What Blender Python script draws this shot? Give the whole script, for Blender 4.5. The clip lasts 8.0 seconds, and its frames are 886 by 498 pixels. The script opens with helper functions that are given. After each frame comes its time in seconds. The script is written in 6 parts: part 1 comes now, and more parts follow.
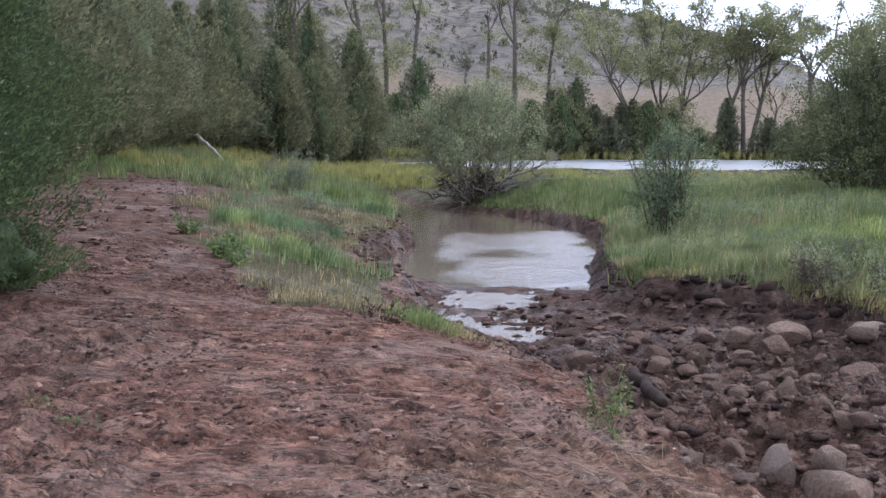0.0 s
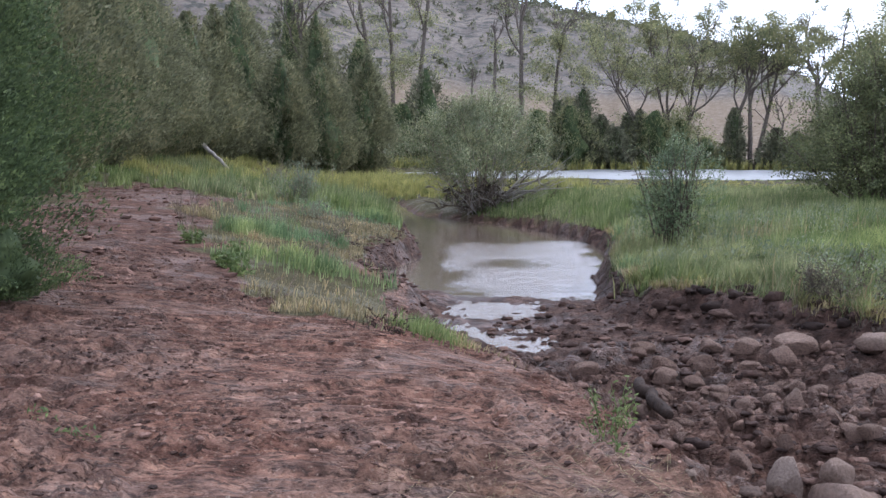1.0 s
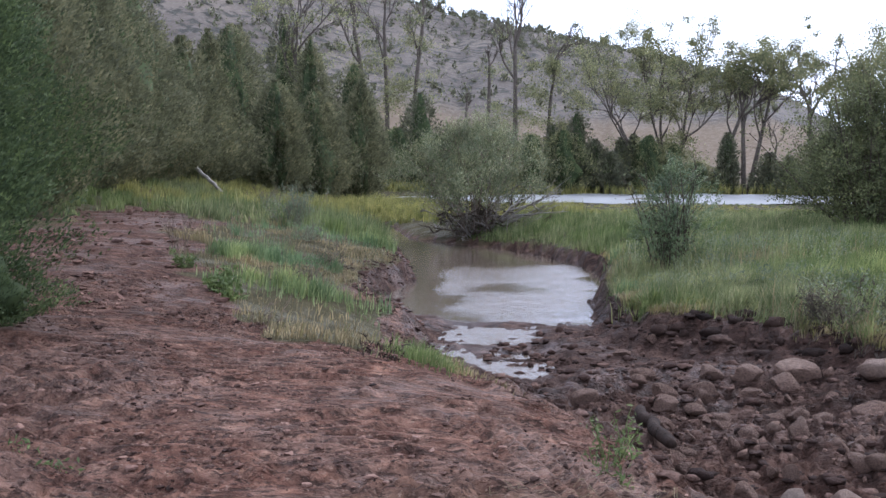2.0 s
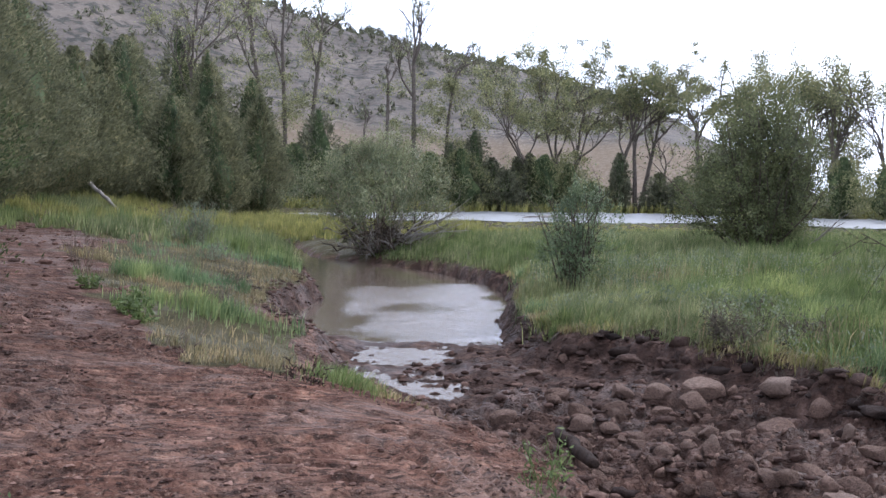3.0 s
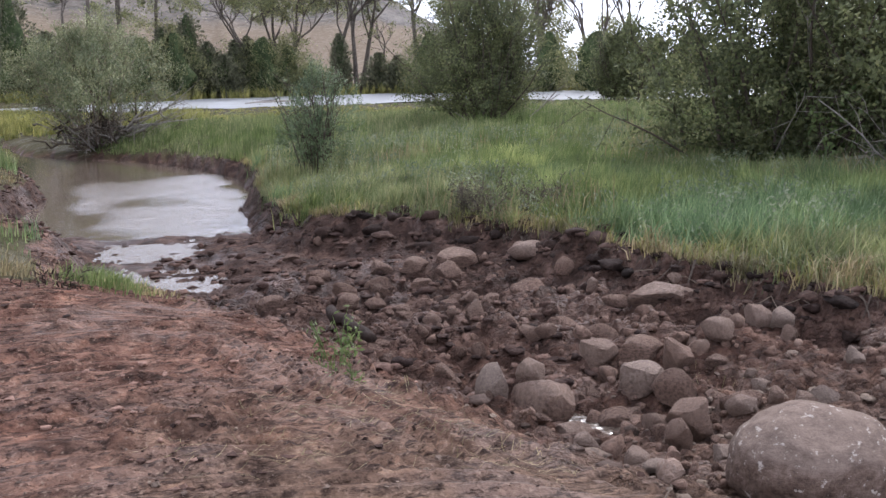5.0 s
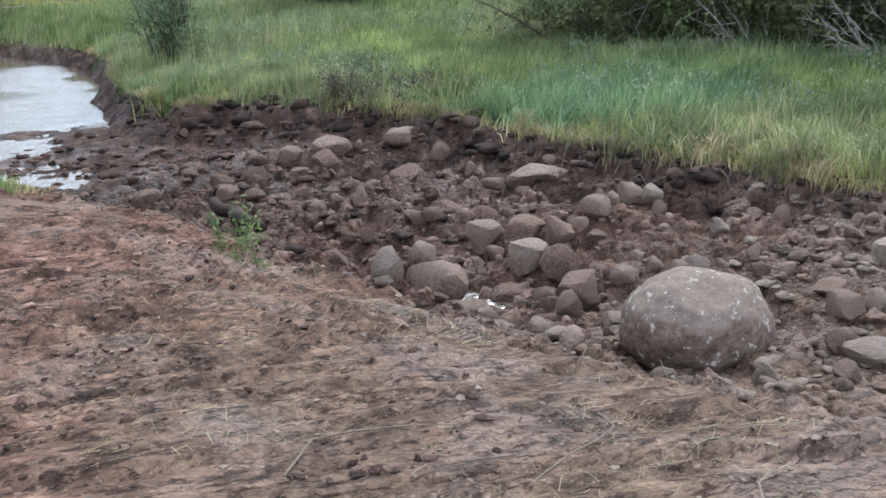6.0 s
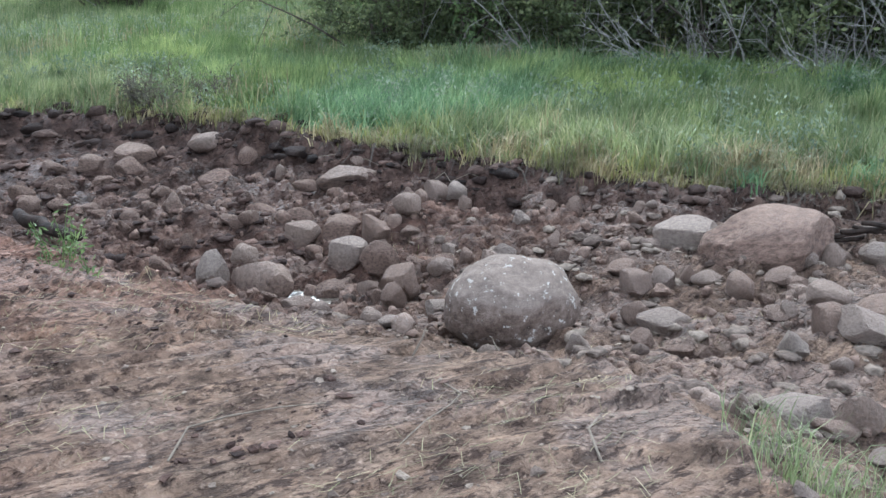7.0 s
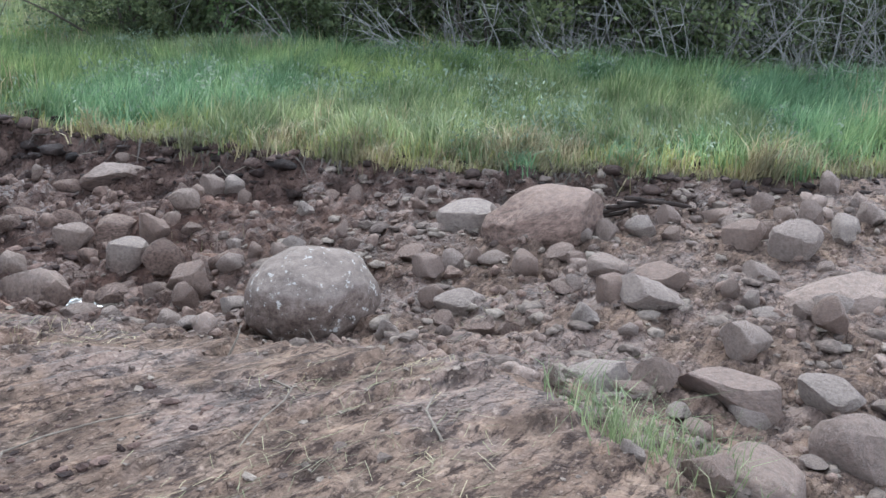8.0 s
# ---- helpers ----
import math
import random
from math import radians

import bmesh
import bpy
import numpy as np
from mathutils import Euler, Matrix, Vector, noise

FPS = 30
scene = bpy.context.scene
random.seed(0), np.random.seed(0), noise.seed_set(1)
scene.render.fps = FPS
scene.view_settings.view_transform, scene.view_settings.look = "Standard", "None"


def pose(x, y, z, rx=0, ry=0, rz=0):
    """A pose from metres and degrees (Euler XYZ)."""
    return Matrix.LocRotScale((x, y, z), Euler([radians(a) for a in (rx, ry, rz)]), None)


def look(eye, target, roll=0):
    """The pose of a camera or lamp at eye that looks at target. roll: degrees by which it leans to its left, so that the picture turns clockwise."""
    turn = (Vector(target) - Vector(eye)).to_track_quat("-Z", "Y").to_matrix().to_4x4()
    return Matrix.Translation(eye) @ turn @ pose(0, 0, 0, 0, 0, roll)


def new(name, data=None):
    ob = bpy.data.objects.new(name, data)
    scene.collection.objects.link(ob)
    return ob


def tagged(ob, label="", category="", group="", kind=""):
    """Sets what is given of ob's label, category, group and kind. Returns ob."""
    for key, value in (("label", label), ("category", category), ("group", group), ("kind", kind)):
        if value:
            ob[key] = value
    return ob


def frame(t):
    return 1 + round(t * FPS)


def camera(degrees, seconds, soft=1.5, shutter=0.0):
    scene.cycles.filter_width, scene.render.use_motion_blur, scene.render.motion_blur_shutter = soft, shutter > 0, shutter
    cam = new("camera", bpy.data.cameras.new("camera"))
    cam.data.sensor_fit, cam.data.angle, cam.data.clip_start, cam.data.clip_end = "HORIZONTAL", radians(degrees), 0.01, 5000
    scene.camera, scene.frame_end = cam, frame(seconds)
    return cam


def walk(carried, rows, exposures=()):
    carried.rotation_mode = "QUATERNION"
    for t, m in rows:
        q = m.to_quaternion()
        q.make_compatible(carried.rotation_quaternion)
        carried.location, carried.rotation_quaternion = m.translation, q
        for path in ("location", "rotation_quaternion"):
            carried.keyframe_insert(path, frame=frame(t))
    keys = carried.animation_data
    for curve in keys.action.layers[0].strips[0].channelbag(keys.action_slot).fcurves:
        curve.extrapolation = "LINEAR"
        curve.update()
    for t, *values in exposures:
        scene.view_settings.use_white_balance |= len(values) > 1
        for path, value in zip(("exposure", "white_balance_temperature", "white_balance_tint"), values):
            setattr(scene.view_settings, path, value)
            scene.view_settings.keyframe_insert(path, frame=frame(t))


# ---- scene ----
cam = camera(48.9, 8.0)
PATH = [
    (0, (0.502, -0.626, 1.506), (0.338, 1.354, 1.278), -0.0),
    (0.5, (0.515, -0.599, 1.504), (0.344, 1.382, 1.283), 0.0),
    (1, (0.522, -0.57, 1.5), (0.344, 1.412, 1.292), -0.0),
    (2.3, (0.44, -0.385, 1.487), (0.289, 1.604, 1.342), 0.1),
    (2.5, (0.382, -0.462, 1.523), (0.272, 1.53, 1.385), 0.3),
    (3, (0.247, -0.481, 1.556), (0.294, 1.515, 1.432), 0.7),
    (3.5, (0.141, -0.485, 1.558), (0.351, 1.501, 1.45), 0.7),
    (4, (0.045, -0.454, 1.547), (0.404, 1.51, 1.422), 0.1),
    (4.5, (-0.007, -0.464, 1.532), (0.473, 1.464, 1.305), -0.9),
    (5, (-0.064, -0.438, 1.534), (0.523, 1.439, 1.172), -1.4),
    (5.2, (-0.111, -0.397, 1.521), (0.525, 1.453, 1.106), -1.6),
    (6.3, (-0.516, -0.547, 1.571), (0.417, 1.11, 0.951), -0.8),
    (6.5, (-0.608, -0.618, 1.608), (0.394, 0.998, 0.99), -0.6),
    (7, (-0.765, -0.641, 1.615), (0.439, 0.843, 1.026), -0.1),
    (7.5, (-0.903, -0.507, 1.605), (0.493, 0.801, 1.021), 0.9),
    (8, (-0.955, -0.462, 1.616), (0.589, 0.656, 1.011), 1.1),
]
EXPOSURES = [(0, 0.09, 5700, 17), (0.5, 0.2, 5700, 17), (1.2, 0.1, 5700, 17), (2.4, -0.08, 5650, 18), (3.0, 0.0, 5800, 17), (3.3, -0.15, 6050, 16), (3.8, -0.72, 7000, 13), (4.5, -1.0, 8600, 15), (4.7, -0.1, 7900, 14), (4.9, 0.1, 6200, 18), (5.2, 0.16, 6050, 18), (6.3, 0.55, 5500, 1), (8.0, 0.66, 5300, 3)]
walk(cam, [(t, look(eye, target, roll)) for t, eye, target, roll in PATH], EXPOSURES)

# ---- light ----
SUN_UP, SUN_TURN = radians(42), radians(48)      # height, and turn clockwise from +y
world = bpy.data.worlds.new("sky")
scene.world = world
world.use_nodes = True
wt = world.node_tree
sky = wt.nodes.new("ShaderNodeTexSky")
sky.sky_type, sky.sun_disc = "NISHITA", False
sky.sun_elevation, sky.sun_rotation = SUN_UP, SUN_TURN
sky.air_density, sky.dust_density, sky.ozone_density = 1.0, 4.0, 1.0
cloud_noise = wt.nodes.new("ShaderNodeTexNoise")
cloud_noise.inputs["Scale"].default_value = 2.2
cloud_noise.inputs["Detail"].default_value = 5
cloud_ramp = wt.nodes.new("ShaderNodeValToRGB")
cloud_ramp.color_ramp.elements[0].position, cloud_ramp.color_ramp.elements[1].position = 0.3, 0.7
cloud_ramp.color_ramp.elements[0].color = (8.4, 9.2, 10.9, 1)
cloud_ramp.color_ramp.elements[1].color = (12.6, 13.2, 14.2, 1)
cover = wt.nodes.new("ShaderNodeMixRGB")
cover.inputs["Fac"].default_value = 0.88
wt.links.new(cloud_noise.outputs["Fac"], cloud_ramp.inputs["Fac"])
wt.links.new(sky.outputs["Color"], cover.inputs["Color1"])
wt.links.new(cloud_ramp.outputs["Color"], cover.inputs["Color2"])
# cloud brightness raised towards the horizon, added to whiten the water's reflections
sky_place, sky_axes = wt.nodes.new("ShaderNodeTexCoord"), wt.nodes.new("ShaderNodeSeparateXYZ")
sky_fall, brighter = wt.nodes.new("ShaderNodeMapRange"), wt.nodes.new("ShaderNodeMixRGB")
sky_fall.inputs["From Min"].default_value, sky_fall.inputs["From Max"].default_value = 0.0, 0.6
sky_fall.inputs["To Min"].default_value, sky_fall.inputs["To Max"].default_value = 1.6, 1.0
brighter.blend_type, brighter.inputs["Fac"].default_value = "MULTIPLY", 1.0
wt.links.new(sky_place.outputs["Generated"], sky_axes.inputs[0])
wt.links.new(sky_axes.outputs["Z"], sky_fall.inputs["Value"])
wt.links.new(cover.outputs["Color"], brighter.inputs["Color1"])
wt.links.new(sky_fall.outputs["Result"], brighter.inputs["Color2"])
wt.links.new(brighter.outputs["Color"], wt.nodes["Background"].inputs["Color"])
wt.nodes["Background"].inputs["Strength"].default_value = 0.15
sun = new("sun", bpy.data.lights.new("sun", "SUN"))
sun.data.energy, sun.data.angle, sun.data.color = 3.0, radians(12), (1.0, 0.97, 0.92)
sun.matrix_world = look((math.sin(SUN_TURN) * math.cos(SUN_UP) * 50, math.cos(SUN_TURN) * math.cos(SUN_UP) * 50, math.sin(SUN_UP) * 50), (0, 0, 0))

# ---- number helpers ----
rng = np.random.default_rng(7)


def lattice(x, y, seed):
    h = np.sin(x * 127.1 + y * 311.7 + seed * 74.7) * 43758.5453
    return h - np.floor(h)


def value_noise(x, y, seed=0):
    xi, yi = np.floor(x), np.floor(y)
    u, v = x - xi, y - yi
    u, v = u * u * (3 - 2 * u), v * v * (3 - 2 * v)
    a, b = lattice(xi, yi, seed), lattice(xi + 1, yi, seed)
    c, d = lattice(xi, yi + 1, seed), lattice(xi + 1, yi + 1, seed)
    return (a * (1 - u) + b * u) * (1 - v) + (c * (1 - u) + d * u) * v


def fbm(x, y, octaves=4, seed=0):
    """Layered noise, about -1 to 1."""
    total, amp, norm = 0, 1.0, 0.0
    for o in range(octaves):
        total = total + amp * (value_noise(x * 2 ** o + 17.3 * o, y * 2 ** o - 9.1 * o, seed + o) * 2 - 1)
        norm += amp
        amp *= 0.5
    return total / norm


def broken(x, y, scale, seed, crack=0.22):
    """Broken soil: chunks of random height, 0 to 1, parted by cracks."""
    u, v = x * scale, y * scale
    iu, iv = np.floor(u), np.floor(v)
    f1, f2, tone = np.full(np.shape(u), 9.0), np.full(np.shape(u), 9.0), np.zeros(np.shape(u))
    for a in (-1, 0, 1):
        for b in (-1, 0, 1):
            cu, cv = iu + a, iv + b
            d = np.hypot(cu + 0.15 + 0.7 * lattice(cu, cv, seed) - u, cv + 0.15 + 0.7 * lattice(cu, cv, seed + 3.3) - v)
            near = d < f1
            f2 = np.where(near, f1, np.minimum(f2, d))
            tone = np.where(near, lattice(cu, cv, seed + 7.7), tone)
            f1 = np.where(near, d, f1)
    edge = np.clip((f2 - f1) / crack, 0, 1)
    return tone * edge * (2 - edge)


def smooth(e0, e1, v):
    s = np.clip((v - e0) / (e1 - e0), 0, 1)
    return s * s * (3 - 2 * s)


def line_distance(x, y, line):
    """Distance of points from a broken line."""
    best = np.full(np.shape(x), 1e9)
    for (ax, ay), (bx, by) in zip(line, line[1:]):
        dx, dy = bx - ax, by - ay
        s = np.clip(((x - ax) * dx + (y - ay) * dy) / (dx * dx + dy * dy), 0, 1)
        best = np.minimum(best, np.hypot(x - ax - s * dx, y - ay - s * dy))
    return best


def inside(x, y, ring):
    hit = np.zeros(np.shape(x), bool)
    for (ax, ay), (bx, by) in zip(ring, ring[1:] + ring[:1]):
        if ay != by:
            hit ^= ((ay > y) != (by > y)) & (x < (bx - ax) * (y - ay) / (by - ay) + ax)
    return hit


# ---- plan of the ground ----
WATER = -0.85
MUD_EDGE = [(-3.0, -9.0), (0.4, -2.0), (1.35, 0.1), (1.8, 0.7), (2.05, 1.2), (2.1, 1.6), (2.05, 1.95), (1.95, 2.5), (1.75, 3.0), (1.5, 3.9), (1.35, 4.5), (1.15, 5.1),
            (1.0, 5.6), (0.85, 6.3), (0.5, 7.0), (0.2, 7.6), (-0.1, 8.4), (-0.6, 9.4), (-0.95, 11.2)]
LEFT_BANK = [(-0.95, 11.2), (-1.15, 12.6), (-1.6, 14.0), (-2.15, 15.0), (-2.5, 17.4), (-2.1, 20.2), (-3.0, 25.0), (-3.6, 28.8), (-4.9, 33.0), (-7.2, 41.0), (-9.6, 46.5), (-16.0, 52.0)]
RIGHT_BANK = [(-15.0, 54.0), (-8.2, 48.0), (-5.2, 41.0), (-3.3, 33.0), (-1.7, 30.9), (0.0, 29.0), (1.3, 26.2), (2.35, 23.0), (2.45, 20.0), (2.0, 17.2), (1.95, 15.4),
              (1.95, 14.4), (1.92, 13.4), (2.15, 12.5), (2.55, 12.0), (3.05, 11.6), (3.6, 10.8), (4.05, 10.2), (4.4, 9.6), (4.55, 8.8), (4.68, 8.0), (4.9, 7.3),
              (5.25, 6.4), (5.5, 5.8), (5.75, 5.3), (5.98, 4.8), (6.15, 4.35), (6.6, 4.0), (7.0, 3.5), (7.35, 3.0), (7.7, 2.3), (8.4, 1.5), (10.2, 0.2), (12.0, -3.0), (12.0, -9.0)]
DUG = MUD_EDGE + LEFT_BANK[1:] + RIGHT_BANK
MUD_RIM = [(-13.2, 36.0), (-11.0, 31.0), (-7.6, 22.0), (-4.9, 15.0), (-3.6, 12.0), (-2.7, 10.1), (-2.0, 8.9), (-1.3, 8.1), (-0.9, 7.75), (-0.95, 8.6), (-1.3, 10.5), (-1.75, 13.0), (-2.1, 14.7)]
MUD_END = [(-1.2, 14.2), (-0.3, 11.5), (0.6, 8.0), (1.4, 6.5)]
MUD = [(-14.5, 38.0)] + MUD_RIM + MUD_END + [(2.6, 4.5), (3.2, 1.0), (0.5, -12.0), (-9.0, -12.0), (-7.5, 4.0), (-6.8, 9.0), (-8.3, 15.3), (-9.8, 20.4), (-11.0, 27.9)]
RIVER_NEAR = [(-140.0, 84.0), (-40.0, 80.0), (-10.0, 73.0), (8.0, 75.0), (24.0, 74.0), (40.0, 62.0), (60.0, 52.0), (100.0, 45.0), (200.0, 20.0)]
RIVER_FAR = [(-140.0, 100.0), (-40.0, 92.0), (-10.0, 93.0), (8.0, 104.0), (26.0, 104.0), (46.0, 88.0), (70.0, 76.0), (110.0, 64.0), (210.0, 42.0)]
RIVER = RIVER_NEAR + RIVER_FAR[::-1]


def on_mud(x, y):
    u, v = fbm(x * 0.9, y * 0.9, 3, 14), fbm(x * 0.9 + 7, y * 0.9, 3, 15)
    k = 0.5 + 0.07 * np.clip(y - 6, 0, 30)
    return inside(x + u * k, y + v * k, MUD)


def crest(az):
    """Height of the hill's skyline as the tangent of its angle over the plain, by azimuth in degrees."""
    return np.interp(az, [-60, -30, -18.5, -11, -4.6, -0.1, 3.2, 6.3, 9.1, 11.8, 14.5, 15.7, 20, 26, 60], np.array([9, 14.5, 12.4, 10.2, 8.8, 8.0, 7.2, 6.6, 5.8, 5.1, 4.1, 3.5, 2.2, 0.8, 0.5]) * 0.0176)


def ground_z(x, y, fine=True):
    x, y = np.asarray(x, float), np.asarray(y, float)
    z = 0.05 * fbm(x / 6, y / 6, 3, 5) - 1.0 * smooth(22, 66, y + 0.25 * np.clip(x - 20, 0, 60)) * smooth(-24, -10, x)
    # the mud rises to the west and to the juniper slope
    z = z + 0.075 * np.clip(-x - 1.8, 0, 6) * smooth(2, 8, y) + 0.22 * np.clip(-x - 9.5 - 0.06 * y, 0, 60) * smooth(5, 25, y) * (1 - 0.6 * smooth(70, 110, y))
    # meadow east of the cut: low at its lip
    east = line_distance(x, y, RIGHT_BANK)
    low = np.interp(y, [3, 4.5, 6, 9, 12, 15, 26], [0.4, 0.4, 0.34, 0.3, 0.36, 0.48, 0.55])
    z = np.where(x > np.interp(y, [0, 15, 31, 50], [3, 1.0, -2.5, -12]), z - low * np.exp(-east / 1.7) + 0.05 * smooth(3, 9, east), z)
    west = line_distance(x, y, LEFT_BANK)
    z = np.where((x < 0.2) & (y > 6), z - np.interp(y, [6.5, 9, 13, 30], [0.1, 0.3, 0.38, 0.5]) * np.exp(-west / 1.6), z)
    dug = inside(x, y, DUG)
    dm, dl = line_distance(x, y, MUD_EDGE), line_distance(x, y, LEFT_BANK)
    # the mud sinks towards the dug bed
    z = z - 0.24 * np.exp(-np.clip(dm - 0.15, 0, 9) / 0.55) * np.interp(y, [1.5, 2.2, 2.8, 3.6, 8.2, 9.3], [0.05, 0.4, 0.65, 0.85, 1.0, 1.6]) * (~dug | (dm < 1.0))
    wob = 0.20 * fbm(x * 2.2, y * 2.2, 3, 11) + 0.12 * fbm(x * 8, y * 8, 3, 12)
    floor = np.interp(y, [-5, 1.5, 2.2, 3, 4, 5, 7, 8.5, 10.2, 10.9, 11.9, 12.5, 13.2, 13.8, 14.4, 15.2, 16.2, 60], [-0.44, -0.46, -0.53, -0.59, -0.68, -0.78, -0.76, -0.78, -0.81, -0.875, -0.885, -0.835, -0.875, -0.87, -0.848, -0.93, -1.05, -1.15])
    floor = floor + 0.05 * np.clip(x - 2.3, 0, 3.4) * smooth(3, 5, y) * smooth(13, 10, y)
    # mud flats on both sides of the shallows
    floor = floor + 0.10 * smooth(0.55, 1.2, x + 0.25 * fbm(x * 1.5, y * 1.5, 2, 18)) * smooth(14.6, 13.7, y) * smooth(9.5, 10.5, y) + 0.09 * smooth(-0.55, -1.0, x) * smooth(15.9, 15.1, y) * smooth(12.2, 13.2, y)
    rough = np.interp(y, [9.5, 11.5, 14], [0.09, 0.055, 0.03]) * fbm(x * 1.4, y * 1.4, 4, 3)
    far = np.clip((y - 12) / 20, 0, 1)
    s = np.minimum(np.minimum(smooth(-0.25, 0.95, dm + wob), smooth(-0.05, 0.5, dl + wob * 0.5)), 0.5 * smooth(-0.04, 0.2 + 0.1 * far, east + wob * 0.6) + 0.5 * smooth(0.1, np.interp(y, [3, 6, 12, 14.5], [0.5, 0.55, 0.7, 0.45]), east + wob))
    z = np.where(dug, z * (1 - s) + (floor + rough) * s, z)
    z = z - 0.17 * np.exp(-((x - 2.66) ** 2 + (y - 5.14) ** 2) / 0.06)
    # river
    rd = np.minimum(line_distance(x, y, RIVER_NEAR), line_distance(x, y, RIVER_FAR))
    z = np.where(inside(x, y, RIVER), z + (-1.6 - z) * smooth(0, 4, rd), z)
    # hill
    r = np.hypot(x, y)
    az = np.degrees(np.arctan2(x, y))
    rise = smooth(195, 430, r)
    hill = 13 * smooth(120, 235, r) * smooth(24, 14, az) + np.maximum(crest(az) * 430 - 13, 0) * rise
    hill = hill + hill / (hill + 25) * (7 * fbm(x / 55 + 3, y / 90, 4, 21) + 6 * np.abs(fbm(az / 2.3, r / 300, 3, 22)))
    z = z + np.where(y > 60, hill, 0)
    if fine:
        near = np.clip(1.4 - np.hypot(x - 1, y - 3) / 14, 0, 1)
        soil = on_mud(x, y) | dug
        flat = smooth(-0.05, 0.2, fbm(x * 0.75 + 9, y * 0.9, 3, 36))
        wu, wv = x + 0.06 * fbm(x * 5, y * 5, 2, 71), y + 0.06 * fbm(x * 5 + 9, y * 5, 2, 72)
        churn = smooth(-0.08, 0.18, fbm(x * 1.1, y * 1.4, 3, 32) + 0.25 * smooth(-1.5, -3.0, x) * smooth(9, 6, y)) * (1 - flat * 0.85) * (1 - 0.7 * smooth(3.6, 2.6, y) * smooth(-0.8, 0.2, x))
        # slabs of slick clay, one above another, broken edges shaped to face the camera
        def ledge(level, rise):
            q = level - np.floor(level)
            return np.where(q < rise, q / rise, 1 - (q - rise) / (1 - rise))

        sweep = y + 0.10 * x + 0.035 * x * x
        slab = (0.5 + 0.5 * smooth(-0.2, 0.2, fbm(x * 0.9, y * 0.9, 2, 45))) * ledge(1.5 * sweep + 1.5 * fbm(x * 0.7 + 3, y * 0.8, 3, 39), 0.07) + 0.45 * smooth(-0.1, 0.25, fbm(x * 0.8 + 7, y, 2, 46)) * ledge(4.2 * sweep + 2.2 * fbm(x * 0.9, y * 0.9, 3, 47), 0.16)
        lump = 0.055 * (slab - 0.5) + churn * (0.075 * broken(wu, wv, 8.0, 5, 0.3) + 0.055 * broken(wu, wv, 4.2, 9) - 0.04) + (0.006 + 0.03 * churn) * np.clip(fbm(x * 10, y * 14, 2, 34), -0.2, 1)
        pit = 0.09 * fbm(x * 2.2, y * 2.2, 3, 37) + np.interp(y, [2, 5.5], [0.45, 1.0]) * (0.11 * broken(wu, wv, 4.5, 13) + 0.07 * broken(wu, wv, 8.5, 17) - 0.05)
        across = y * 0.97 + x * 0.12 + 0.04 * x * x + 0.05 * fbm(x * 0.7, y * 0.7, 2, 8)
        lane = np.exp(-((y - 7.1 - 0.12 * x) / 0.75) ** 2) * smooth(-3.6, -3.0, x) * smooth(-0.2, -0.9, x) + np.exp(-((y - 3.3 + 0.3 * x) / 0.6) ** 2) * smooth(-0.9, -0.3, x) * smooth(1.7, 1.2, x)
        lane = np.maximum(lane, 0.7 * np.exp(-((y - 5.0 - 0.3 * x) / 0.45) ** 2) * smooth(-2.5, -1.8, x) * smooth(0.6, 0.0, x))
        tread = 0.05 * np.clip(np.sin(across * 38), -0.6, 0.6) * lane * (0.7 + 0.6 * fbm(x * 3, y * 3, 2, 42))
        along = smooth(0.06, 0.2, dm) * smooth(1.15, 0.85, dm) * smooth(2.9, 3.5, y) * smooth(6.2, 5.2, y) * ~dug
        tread = tread + 0.04 * np.clip(np.sin((dm + 0.04 * fbm(x * 2, y * 2, 2, 43)) * 50), -0.7, 0.5) * along * (0.6 + 0.8 * fbm(x * 2.5, y * 2.5, 2, 44))
        lump = lump * (1 - 0.8 * np.maximum(lane, along))
        inner = smooth(0.1, 0.7, dm) * np.interp(y, [9.3, 11], [1.0, 0.3])
        z = z + near * np.where(dug, pit * inner + lump * (1 - inner), np.where(soil, lump + tread, 0.02 * fbm(x * 2, y * 2, 3, 33)))
    return z


def gz(x, y):
    return float(ground_z(np.array([x]), np.array([y]))[0])


# ---- mesh helpers ----
def from_arrays(name, verts, faces, smooth_shade=True):
    """A mesh from vertex rows and rows of equal-sided faces."""
    me = bpy.data.meshes.new(name)
    verts, faces = np.asarray(verts, np.float32), np.asarray(faces, np.int32)
    n, k = faces.shape
    me.vertices.add(len(verts))
    me.vertices.foreach_set("co", verts.ravel())
    me.loops.add(n * k)
    me.loops.foreach_set("vertex_index", faces.ravel())
    me.polygons.add(n)
    me.polygons.foreach_set("loop_start", np.arange(0, n * k, k, dtype=np.int32))
    me.polygons.foreach_set("use_smooth", np.full(n, smooth_shade))
    me.update(calc_edges=True)
    return me


def float_attribute(me, name, values):
    at = me.attributes.new(name, "FLOAT", "POINT")
    at.data.foreach_set("value", np.asarray(values, np.float32))


def place(name, me, material, parent=None, label=""):
    me.materials.append(material)
    ob = new(name, me)
    if parent:
        ob.parent = parent
    return tagged(ob, label)


def part(name, bm, material, parent, label=""):
    me = bpy.data.meshes.new(name)
    bm.to_mesh(me)
    bm.free()
    for p in me.polygons:
        p.use_smooth = True
    return place(name, me, material, parent, label)


def thing(name, x, y, z, label, category, group="", turn=0.0):
    ob = new(name)
    ob.empty_display_size = 0.1
    ob.matrix_world = pose(x, y, z, 0, 0, turn)
    return tagged(ob, label, category, group)


